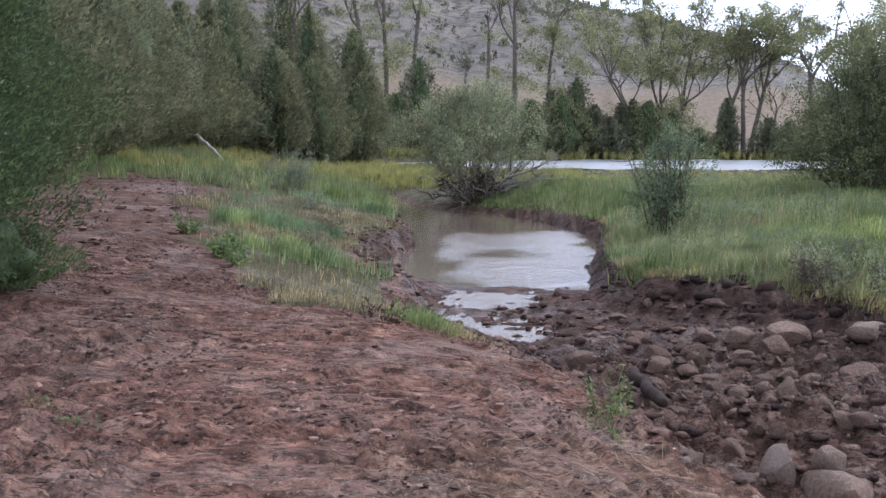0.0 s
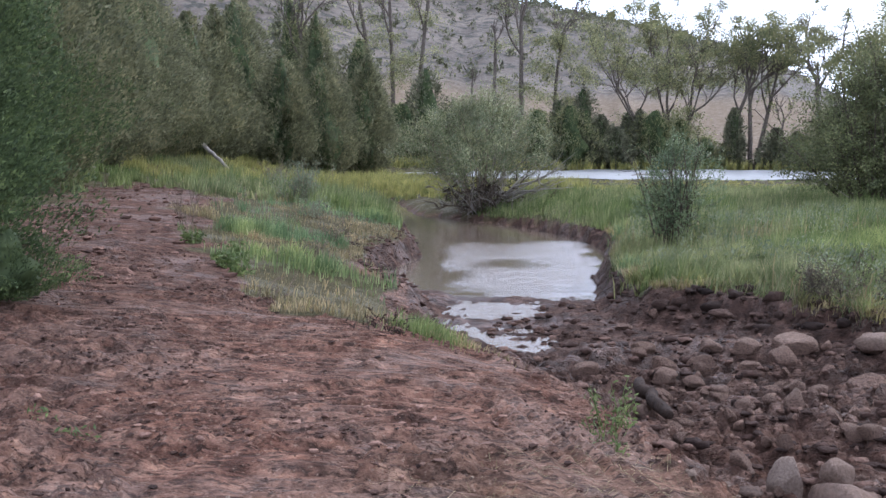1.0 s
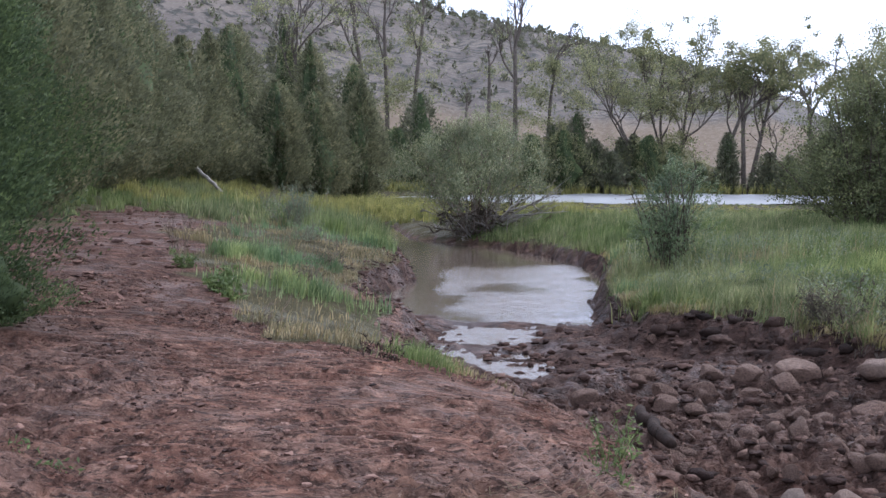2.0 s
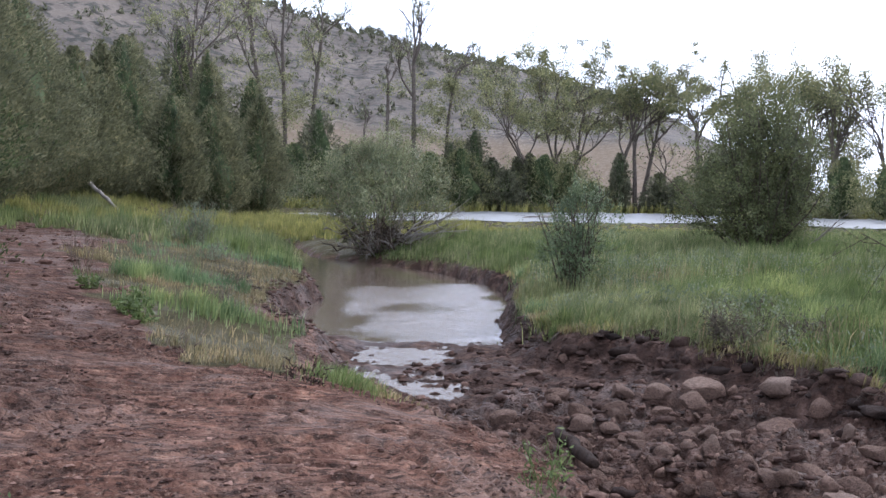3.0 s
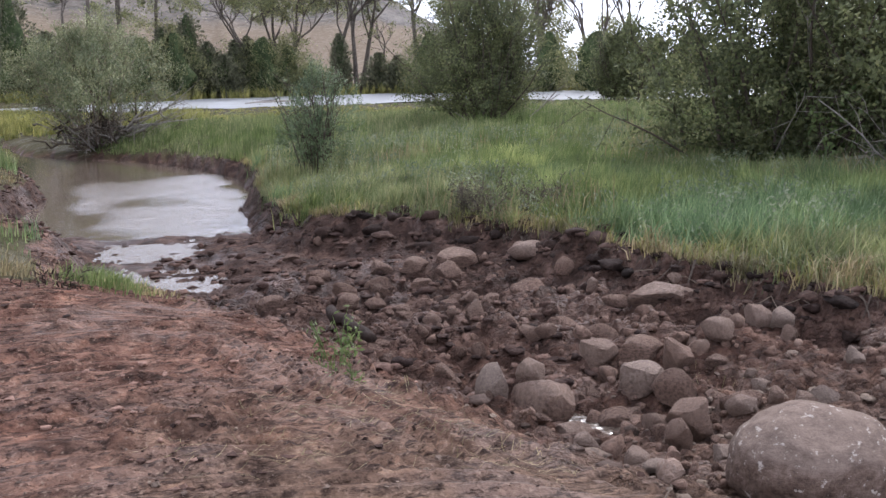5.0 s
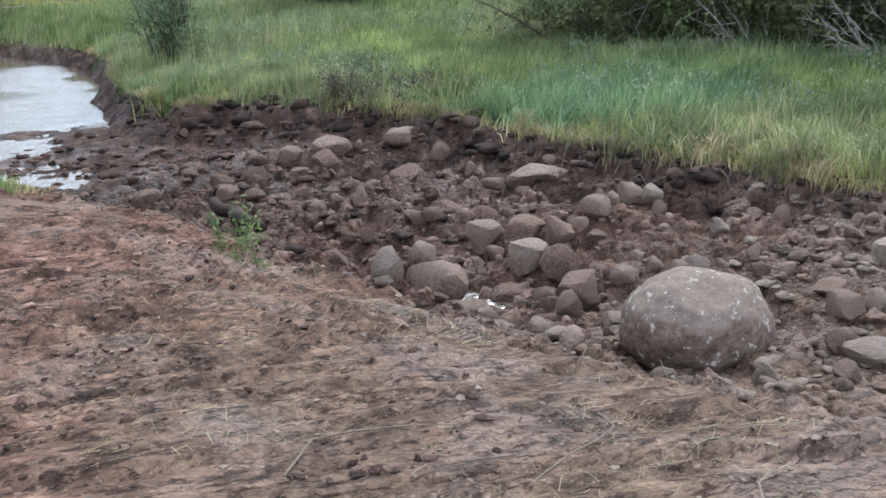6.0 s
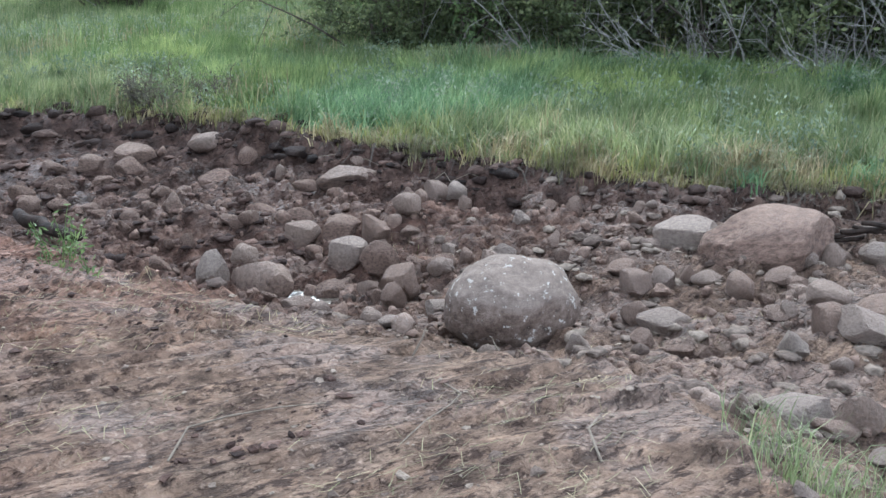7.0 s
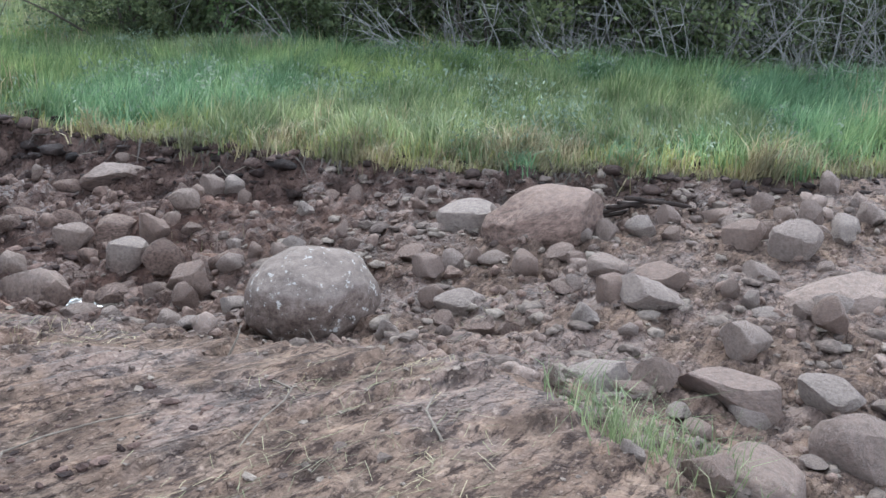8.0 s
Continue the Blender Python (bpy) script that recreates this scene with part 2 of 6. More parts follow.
class Shape:
    """Gathers tubes and small leaves as arrays."""

    def __init__(self):
        self.v, self.f, self.n = [], [], 0

    def add(self, verts, faces):
        self.v.append(np.asarray(verts, float))
        self.f.append(np.asarray(faces) + self.n)
        self.n += len(verts)

    def tube(self, pts, radii, sides=5):
        pts, radii = np.asarray(pts, float), np.asarray(radii, float)
        way = np.gradient(pts, axis=0)
        way /= np.linalg.norm(way, axis=1, keepdims=True) + 1e-9
        ref = np.where(np.abs(way[:, 2:3]) > 0.9, [[1.0, 0, 0]], [[0, 0, 1.0]])
        a = np.cross(way, ref)
        a /= np.linalg.norm(a, axis=1, keepdims=True) + 1e-9
        b = np.cross(way, a)
        ang = np.arange(sides) * 2 * np.pi / sides
        ring = pts[:, None] + radii[:, None, None] * (np.cos(ang)[None, :, None] * a[:, None] + np.sin(ang)[None, :, None] * b[:, None])
        m = len(pts)
        i, j = np.meshgrid(np.arange(m - 1), np.arange(sides), indexing="ij")
        k = (j + 1) % sides
        self.add(ring.reshape(-1, 3), np.stack([i * sides + j, i * sides + k, (i + 1) * sides + k, (i + 1) * sides + j], -1).reshape(-1, 4))

    def mesh(self, name):
        return from_arrays(name, np.concatenate(self.v), np.concatenate(self.f))


def leaf_cards(name, c, d, out, L, W, r):
    """Pointed four-cornered leaves at c along d, their faces turned towards out, folded a little."""
    n = len(c)
    d = d / (np.linalg.norm(d, axis=1, keepdims=True) + 1e-9)
    s = np.cross(d, out + r.normal(size=(n, 3)) * 0.35)
    s /= np.linalg.norm(s, axis=1, keepdims=True) + 1e-9
    q = np.cross(d, s)
    v = np.stack([c - d * L * 0.5, c + s * W * 0.5 + q * W * 0.12, c + d * L * 0.5, c - s * W * 0.5 + q * W * 0.12], 1)
    return from_arrays(name, v.reshape(-1, 3), np.arange(4 * n).reshape(n, 4), False)


def spray_cards(name, c, d, out, L, W, r):
    """Slender three-cornered sprays at c along d, their faces turned towards out."""
    n = len(c)
    d = d / (np.linalg.norm(d, axis=1, keepdims=True) + 1e-9)
    s = np.cross(d, out + r.normal(size=(n, 3)) * 0.3)
    s /= np.linalg.norm(s, axis=1, keepdims=True) + 1e-9
    v = np.stack([c - d * L * 0.4 + s * W * 0.5, c + d * L * 0.6, c - d * L * 0.4 - s * W * 0.5], 1)
    return from_arrays(name, v.reshape(-1, 3), np.arange(3 * n).reshape(n, 3), False)


def leaves(name, centres, length, width, r, droop=0.0, up=0.3, outward=None):
    """One mesh of leaves at the given centres; outward: the way that each one faces."""
    c = np.asarray(centres, float)
    n = len(c)
    d = r.normal(size=(n, 3))
    d[:, 2] += up - droop
    out = r.normal(size=(n, 3)) if outward is None else outward / (np.linalg.norm(outward, axis=1, keepdims=True) + 1e-9) + [0, 0, 0.35]
    return leaf_cards(name, c, d, out, length * r.uniform(0.6, 1.35, (n, 1)), width * r.uniform(0.7, 1.3, (n, 1)), r)


# ---- materials ----
def material(name):
    m = bpy.data.materials.new(name)
    m.use_nodes = True
    nt = m.node_tree
    return m, nt, nt.nodes["Principled BSDF"]


def node(nt, kind, **values):
    n = nt.nodes.new("ShaderNode" + kind)
    for key, v in values.items():
        n.inputs[key.replace("_", " ")].default_value = v
    return n


def noise_node(nt, scale, detail=4.0, rough=0.55, coords=None, stretch=None):
    tc = nt.nodes.new("ShaderNodeTexCoord")
    n = node(nt, "TexNoise", Scale=scale, Detail=detail, Roughness=rough)
    if stretch:
        mp = nt.nodes.new("ShaderNodeMapping")
        mp.inputs["Scale"].default_value = stretch
        nt.links.new(tc.outputs["Object"], mp.inputs["Vector"])
        nt.links.new(mp.outputs["Vector"], n.inputs["Vector"])
    else:
        nt.links.new(tc.outputs["Object"], n.inputs["Vector"])
    return n.outputs["Fac"]


def noise_colour(nt, scale):
    tc = nt.nodes.new("ShaderNodeTexCoord")
    n = node(nt, "TexNoise", Scale=scale, Detail=3.0)
    nt.links.new(tc.outputs["Object"], n.inputs["Vector"])
    return n.outputs["Color"]


def ramp(nt, value, stops):
    n = nt.nodes.new("ShaderNodeValToRGB")
    e = n.color_ramp.elements
    while len(e) < len(stops):
        e.new(0.5)
    for el, (p, c) in zip(e, stops):
        el.position, el.color = p, (*c, 1)
    nt.links.new(value, n.inputs["Fac"])
    return n.outputs["Color"]


def mix(nt, fac, a, b, kind="MIX"):
    n = nt.nodes.new("ShaderNodeMixRGB")
    n.blend_type = kind
    for sock, v in ((n.inputs["Fac"], fac), (n.inputs["Color1"], a), (n.inputs["Color2"], b)):
        if isinstance(v, (int, float)):
            sock.default_value = v
        elif isinstance(v, tuple):
            sock.default_value = (*v, 1)
        else:
            nt.links.new(v, sock)
    return n.outputs["Color"]


def maths(nt, op, a, b=0.0):
    n = nt.nodes.new("ShaderNodeMath")
    n.operation = op
    for sock, v in zip(n.inputs, (a, b)):
        if isinstance(v, (int, float)):
            sock.default_value = v
        else:
            nt.links.new(v, sock)
    return n.outputs[0]


def bump(nt, bsdf, height, strength, distance):
    n = node(nt, "Bump", Strength=strength, Distance=distance)
    nt.links.new(height, n.inputs["Height"])
    nt.links.new(n.outputs["Normal"], bsdf.inputs["Normal"])


def attribute(nt, name):
    n = nt.nodes.new("ShaderNodeAttribute")
    n.attribute_name = name
    return n.outputs["Fac"]


def ground_material():
    m, nt, b = material("soil")
    n1, n2, n3 = noise_node(nt, 1.1, 6, 0.6), noise_node(nt, 4.2, 8, 0.66), noise_node(nt, 38, 4, 0.6)
    n4 = noise_node(nt, 15, 6, 0.7, stretch=(0.6, 1.35, 1))
    tc = nt.nodes.new("ShaderNodeTexCoord")
    vor = node(nt, "TexVoronoi", Scale=24.0, Randomness=1.0)
    vor.feature = "SMOOTH_F1"
    nt.links.new(mix(nt, 0.05, tc.outputs["Object"], noise_colour(nt, 12)), vor.inputs["Vector"])
    chunk = maths(nt, "MULTIPLY", maths(nt, "SUBTRACT", 0.7, vor.outputs["Distance"]), ramp(nt, noise_node(nt, 1.7, 3), [(0.42, (0.1, 0.1, 0.1)), (0.56, (1, 1, 1))]))
    red = ramp(nt, n2, [(0.34, (0.06, 0.031, 0.023)), (0.46, (0.13, 0.07, 0.052)), (0.56, (0.19, 0.112, 0.085)), (0.68, (0.28, 0.182, 0.14))])
    grey = ramp(nt, n2, [(0.3, (0.072, 0.044, 0.035)), (0.55, (0.148, 0.093, 0.073)), (0.75, (0.22, 0.145, 0.114))])
    mud = mix(nt, ramp(nt, n1, [(0.45, (0, 0, 0)), (0.56, (1, 1, 1))]), red, grey)
    pale = ramp(nt, n2, [(0.3, (0.07, 0.047, 0.035)), (0.5, (0.155, 0.108, 0.081)), (0.7, (0.26, 0.19, 0.143))])
    mud = mix(nt, attribute(nt, "pale"), mud, mix(nt, ramp(nt, n1, [(0.5, (0, 0, 0)), (0.58, (0.8, 0.8, 0.8))]), pale, (0.135, 0.1, 0.084)))
    # flakes and chips of dried mud
    flake = node(nt, "TexVoronoi", Scale=34.0, Randomness=1.0)
    nt.links.new(mix(nt, 0.04, tc.outputs["Object"], noise_colour(nt, 20)), flake.inputs["Vector"])
    shade = nt.nodes.new("ShaderNodeSeparateXYZ")
    nt.links.new(flake.outputs["Color"], shade.inputs[0])
    flaky = ramp(nt, noise_node(nt, 2.3, 4, 0.6), [(0.46, (0.12, 0.12, 0.12)), (0.6, (0.75, 0.75, 0.75))])
    mud = mix(nt, flaky, mud, mix(nt, 1.0, mud, ramp(nt, shade.outputs["X"], [(0.0, (0.68, 0.66, 0.64)), (0.6, (1.0, 1.0, 1.0)), (1.0, (1.3, 1.27, 1.22))]), "MULTIPLY"))
    # layers of slick clay with broken rims
    layer = maths(nt, "MULTIPLY", noise_node(nt, 1.5, 7, 0.6, stretch=(0.65, 1.35, 1)), 15.0)
    step, rest = maths(nt, "FLOOR", layer), maths(nt, "FRACT", layer)
    rim = maths(nt, "MINIMUM", maths(nt, "MULTIPLY", rest, 5.0), 1.0)
    hue = nt.nodes.new("ShaderNodeTexWhiteNoise")
    hue.noise_dimensions = "1D"
    nt.links.new(step, hue.inputs["W"])
    slick = ramp(nt, n1, [(0.48, (0.1, 0.1, 0.1)), (0.58, (0.85, 0.85, 0.85))])
    clay = ramp(nt, hue.outputs["Value"], [(0.0, (0.085, 0.052, 0.042)), (0.35, (0.125, 0.084, 0.072)), (0.6, (0.2, 0.115, 0.08)), (0.8, (0.115, 0.074, 0.06)), (1.0, (0.15, 0.094, 0.072))])
    clay = mix(nt, attribute(nt, "pale"), clay, mix(nt, 0.55, clay, (0.125, 0.095, 0.078)))
    mud = mix(nt, maths(nt, "MULTIPLY", slick, 0.75), mud, mix(nt, 0.3, clay, mud))
    patchy = ramp(nt, noise_node(nt, 5.5, 7, 0.72, stretch=(0.7, 1.4, 1)), [(0.36, (0.42, 0.4, 0.38)), (0.48, (0.98, 0.92, 0.87)), (0.56, (1.14, 1.06, 0.99)), (0.68, (1.68, 1.53, 1.36))])
    mud = mix(nt, 1.0, mud, patchy, "MULTIPLY")
    # hollows of the bump darkened: damp soil, with crevice shade put into colour
    mud = mix(nt, ramp(nt, n4, [(0.40, (0.9, 0.9, 0.9)), (0.49, (0, 0, 0))]), mud, (0.042, 0.026, 0.02))
    mud = mix(nt, ramp(nt, n3, [(0.58, (0, 0, 0)), (0.7, (0.6, 0.6, 0.6))]), mud, (0.31, 0.22, 0.165))
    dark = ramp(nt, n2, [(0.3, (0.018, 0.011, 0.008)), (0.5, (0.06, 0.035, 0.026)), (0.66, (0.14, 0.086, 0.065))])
    turf = ramp(nt, n2, [(0.3, (0.045, 0.042, 0.02)), (0.6, (0.09, 0.078, 0.04)), (0.8, (0.15, 0.12, 0.07))])
    # hill browns made paler and greyer, distance haze put into the colour
    hill = ramp(nt, noise_node(nt, 0.035, 8, 0.62), [(0.35, (0.082, 0.07, 0.058)), (0.5, (0.12, 0.102, 0.085)), (0.66, (0.165, 0.139, 0.112))])
    hill = mix(nt, ramp(nt, noise_node(nt, 0.3, 4), [(0.50, (0, 0, 0)), (0.6, (0.75, 0.75, 0.75))]), hill, (0.03, 0.034, 0.028))
    c = mix(nt, attribute(nt, "mud"), turf, mud)
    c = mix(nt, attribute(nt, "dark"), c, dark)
    c = mix(nt, attribute(nt, "hill"), c, mix(nt, attribute(nt, "tan"), hill, mix(nt, n1, (0.115, 0.085, 0.056), (0.16, 0.122, 0.08))))
    nt.links.new(c, b.inputs["Base Color"])
    wet = ramp(nt, slick, [(0.2, (0.95, 0.95, 0.95)), (0.8, (0.68, 0.68, 0.68))])
    nt.links.new(mix(nt, attribute(nt, "dark"), wet, ramp(nt, n1, [(0.4, (0.9, 0.9, 0.9)), (0.6, (0.4, 0.4, 0.4))])), b.inputs["Roughness"])
    nt.links.new(mix(nt, attribute(nt, "dark"), ramp(nt, slick, [(0.2, (0.1, 0.1, 0.1)), (0.8, (0.15, 0.15, 0.15))]), (0.1, 0.1, 0.1)), b.inputs["Specular IOR Level"])
    crumbly = maths(nt, "SUBTRACT", 1.0, maths(nt, "MULTIPLY", slick, 0.75))
    near_by = maths(nt, "SUBTRACT", 1.0, attribute(nt, "hill"))
    grit = maths(nt, "ADD", maths(nt, "MULTIPLY", n2, 0.5), maths(nt, "ADD", maths(nt, "MULTIPLY", n4, 0.45), maths(nt, "ADD", maths(nt, "MULTIPLY", chunk, 0.4), maths(nt, "MULTIPLY", n3, 0.16))))
    chips = maths(nt, "MULTIPLY", maths(nt, "MULTIPLY", flake.outputs["Distance"], flaky), -0.3)
    ledges = maths(nt, "MULTIPLY", maths(nt, "ADD", step, rim), 0.2)
    bump(nt, b, maths(nt, "MULTIPLY", near_by, maths(nt, "ADD", ledges, maths(nt, "ADD", chips, maths(nt, "MULTIPLY", grit, crumbly)))), 1.0, 0.11)
    return m


def water_material(name, tint, ripple, ruffled):
    m, nt, b = material(name)
    b.inputs["Base Color"].default_value = (*tint, 1)
    b.inputs["IOR"].default_value = 1.9
    ruffle = attribute(nt, "ruffle")
    rough = nt.nodes.new("ShaderNodeMapRange")
    rough.inputs["To Min"].default_value, rough.inputs["To Max"].default_value = 0.05, ruffled
    nt.links.new(ruffle, rough.inputs["Value"])
    nt.links.new(rough.outputs["Result"], b.inputs["Roughness"])
    bump(nt, b, maths(nt, "MULTIPLY", noise_node(nt, 9.0, 3, 0.55, stretch=(0.7, 1.3, 1)), maths(nt, "ADD", maths(nt, "MULTIPLY", ruffle, 0.9), 0.1)), ripple, 0.04)
    return m


def rock_material(name, coat):
    m, nt, b = material(name)
    info = nt.nodes.new("ShaderNodeObjectInfo")
    n1, n2, n3 = noise_node(nt, 3, 5), noise_node(nt, 16, 6, 0.7), noise_node(nt, 90, 3)
    own = ramp(nt, info.outputs["Random"], [(0.0, (0.25, 0.16, 0.118)), (0.35, (0.29, 0.2, 0.152)), (0.7, (0.33, 0.25, 0.2)), (1.0, (0.26, 0.172, 0.13))])
    c = mix(nt, ramp(nt, n2, [(0.35, (0, 0, 0)), (0.6, (1, 1, 1))]), mix(nt, 0.5, own, (0.095, 0.066, 0.052), "MIX"), own)
    c = mix(nt, ramp(nt, n3, [(0.55, (0, 0, 0)), (0.7, (0.35, 0.35, 0.35))]), c, (0.34, 0.30, 0.26))
    geo = nt.nodes.new("ShaderNodeNewGeometry")
    split = nt.nodes.new("ShaderNodeSeparateXYZ")
    nt.links.new(geo.outputs["Position"], split.inputs[0])
    low = maths(nt, "ADD", maths(nt, "MULTIPLY", maths(nt, "ADD", split.outputs["Z"], 0.66), -3.0), maths(nt, "MULTIPLY", n1, 0.9))
    c = mix(nt, ramp(nt, maths(nt, "ADD", low, coat), [(0.2, (0, 0, 0)), (0.8, (0.9, 0.9, 0.9))]), c, mix(nt, ramp(nt, n2, [(0.35, (0, 0, 0)), (0.65, (1, 1, 1))]), (0.075, 0.046, 0.034), (0.235, 0.147, 0.108)))
    nt.links.new(c, b.inputs["Base Color"])
    b.inputs["Roughness"].default_value = 0.85
    b.inputs["Specular IOR Level"].default_value = 0.2
    bump(nt, b, maths(nt, "ADD", n2, maths(nt, "MULTIPLY", n3, 0.3)), 0.9, 0.05)
    return m


def lichen_material():
    m, nt, b = material("lichen_boulder")
    n1, n2, n3 = noise_node(nt, 4, 5), noise_node(nt, 14, 6, 0.7), noise_node(nt, 60, 3)
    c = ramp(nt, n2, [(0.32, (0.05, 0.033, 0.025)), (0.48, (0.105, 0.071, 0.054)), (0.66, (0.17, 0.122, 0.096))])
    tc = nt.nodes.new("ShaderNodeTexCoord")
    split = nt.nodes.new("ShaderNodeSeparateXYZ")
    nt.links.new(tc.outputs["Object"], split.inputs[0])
    # base colour grows paler towards the top, with a ragged edge
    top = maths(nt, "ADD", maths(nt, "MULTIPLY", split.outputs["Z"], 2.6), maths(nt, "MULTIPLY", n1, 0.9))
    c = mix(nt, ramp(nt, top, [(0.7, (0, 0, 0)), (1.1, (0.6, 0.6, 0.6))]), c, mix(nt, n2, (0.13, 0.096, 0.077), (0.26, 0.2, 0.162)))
    spots = ramp(nt, noise_node(nt, 12, 6, 0.7), [(0.592, (0, 0, 0)), (0.64, (0.8, 0.8, 0.8))])
    c = mix(nt, spots, c, (0.42, 0.37, 0.32))
    nt.links.new(c, b.inputs["Base Color"])
    b.inputs["Roughness"].default_value = 0.9
    b.inputs["Specular IOR Level"].default_value = 0.15
    bump(nt, b, maths(nt, "ADD", n2, maths(nt, "MULTIPLY", n3, 0.3)), 0.6, 0.03)
    return m


def leaf_material(name, stops, through_light=0.35, gloss=0.6, patches=None):
    m, nt, b = material(name)
    geo = nt.nodes.new("ShaderNodeNewGeometry")
    c = ramp(nt, geo.outputs["Random Per Island"], stops)
    c = mix(nt, 1.0, c, ramp(nt, noise_node(nt, 0.9, 3), [(0.3, (0.62, 0.66, 0.6)), (0.7, (1.35, 1.28, 1.15))]), "MULTIPLY")
    c = mix(nt, 1.0, c, ramp(nt, noise_node(nt, 2.6, 3), [(0.36, (0.6, 0.63, 0.6)), (0.62, (1.2, 1.17, 1.12))]), "MULTIPLY")
    if patches:
        c = mix(nt, ramp(nt, noise_node(nt, 0.22, 4, 0.6), [(0.45, (0, 0, 0)), (0.58, (1, 1, 1))]), c, mix(nt, 1.0, c, patches, "MULTIPLY"))
    nt.links.new(c, b.inputs["Base Color"])
    b.inputs["Roughness"].default_value = gloss
    b.inputs["Specular IOR Level"].default_value = 0.25
    tr = nt.nodes.new("ShaderNodeBsdfTranslucent")
    nt.links.new(c, tr.inputs["Color"])
    ms = nt.nodes.new("ShaderNodeMixShader")
    ms.inputs["Fac"].default_value = through_light
    nt.links.new(b.outputs[0], ms.inputs[1])
    nt.links.new(tr.outputs[0], ms.inputs[2])
    nt.links.new(ms.outputs[0], nt.nodes["Material Output"].inputs["Surface"])
    return m


def bark_material(name, low, high, scale=9):
    m, nt, b = material(name)
    n1 = noise_node(nt, scale, 6, 0.7, stretch=(1, 1, 0.25))
    nt.links.new(ramp(nt, n1, [(0.3, low), (0.7, high)]), b.inputs["Base Color"])
    b.inputs["Roughness"].default_value = 0.9
    b.inputs["Specular IOR Level"].default_value = 0.15
    bump(nt, b, n1, 0.8, 0.04)
    return m


SOIL = ground_material()
POND = water_material("muddy_water", (0.12, 0.092, 0.068), 0.9, 0.27)
RIVERW = water_material("river_water", (0.22, 0.225, 0.22), 0.2, 0.4)
STONE, MUDDY_STONE, LICHEN = rock_material("river_stone", 0.0), rock_material("muddy_stone", 0.6), lichen_material()
DUSTY = rock_material("dusty_boulder", 1.3)
MEADOW = leaf_material("meadow_blades", [(0.0, (0.13, 0.16, 0.075)), (0.45, (0.20, 0.235, 0.115)), (0.8, (0.265, 0.295, 0.16)), (1.0, (0.40, 0.365, 0.24))], 0.4, 0.6, (0.66, 0.78, 0.6))
SEDGE = leaf_material("sedge_blades", [(0.0, (0.10, 0.17, 0.09)), (0.6, (0.175, 0.265, 0.145)), (1.0, (0.29, 0.37, 0.23))], 0.5, 0.6, (1.35, 1.1, 0.8))
STRAW = leaf_material("straw_blades", [(0.0, (0.16, 0.13, 0.075)), (0.5, (0.29, 0.235, 0.145)), (0.85, (0.42, 0.35, 0.23)), (1.0, (0.19, 0.2, 0.09))], 0.3)
YELLOW = leaf_material("yellow_blades", [(0.0, (0.20, 0.215, 0.075)), (0.6, (0.30, 0.295, 0.11)), (1.0, (0.39, 0.36, 0.16))], 0.4)
WILLOW_LEAF = leaf_material("willow_leaf", [(0.0, (0.125, 0.145, 0.08)), (0.6, (0.21, 0.235, 0.14)), (1.0, (0.3, 0.32, 0.215))], 0.4, 0.5)
YOUNG_LEAF = leaf_material("young_willow_leaf", [(0.0, (0.105, 0.15, 0.085)), (0.6, (0.185, 0.24, 0.14)), (1.0, (0.27, 0.32, 0.21))], 0.4, 0.5)
BUSH_LEAF = leaf_material("bush_leaf", [(0.0, (0.085, 0.1, 0.052)), (0.6, (0.14, 0.162, 0.08)), (1.0, (0.215, 0.23, 0.118))], 0.5, 0.5)
# far cottonwood greens lightened to stand in for haze
COTTON_LEAF = leaf_material("cottonwood_leaf", [(0.0, (0.16, 0.175, 0.105)), (0.6, (0.25, 0.265, 0.15)), (1.0, (0.36, 0.36, 0.21))], 0.6, 0.5)
JUNIPER = leaf_material("juniper_spray", [(0.0, (0.1, 0.106, 0.066)), (0.6, (0.165, 0.168, 0.104)), (1.0, (0.23, 0.225, 0.14))], 0.35, 0.7)
DARK_JUNIPER = leaf_material("dark_juniper_spray", [(0.0, (0.04, 0.062, 0.028)), (0.6, (0.07, 0.10, 0.044)), (1.0, (0.115, 0.155, 0.066))], 0.3, 0.7)
# far conifers, their dark green lightened by haze put into the colour
DARK_FIR = leaf_material("dark_conifer_spray", [(0.0, (0.10, 0.105, 0.075)), (1.0, (0.185, 0.19, 0.13))], 0.2, 0.7)
SAGE = leaf_material("sage_leaf", [(0.0, (0.15, 0.18, 0.13)), (1.0, (0.27, 0.31, 0.24))], 0.35, 0.7)
DRAB = leaf_material("drab_shrub_leaf", [(0.0, (0.11, 0.085, 0.07)), (0.6, (0.15, 0.14, 0.105)), (1.0, (0.2, 0.2, 0.13))], 0.3, 0.7)
FORB = leaf_material("forb_leaf", [(0.0, (0.09, 0.14, 0.05)), (1.0, (0.20, 0.25, 0.11))], 0.4, 0.5)
def clod_material(name, stops):
    m, nt, b = material(name)
    geo = nt.nodes.new("ShaderNodeNewGeometry")
    n2 = noise_node(nt, 30, 4, 0.65)
    c = mix(nt, 1.0, ramp(nt, geo.outputs["Random Per Island"], stops), ramp(nt, n2, [(0.3, (0.6, 0.6, 0.6)), (0.7, (1.3, 1.3, 1.3))]), "MULTIPLY")
    nt.links.new(c, b.inputs["Base Color"])
    b.inputs["Roughness"].default_value = 0.9
    b.inputs["Specular IOR Level"].default_value = 0.15
    bump(nt, b, n2, 0.8, 0.03)
    return m


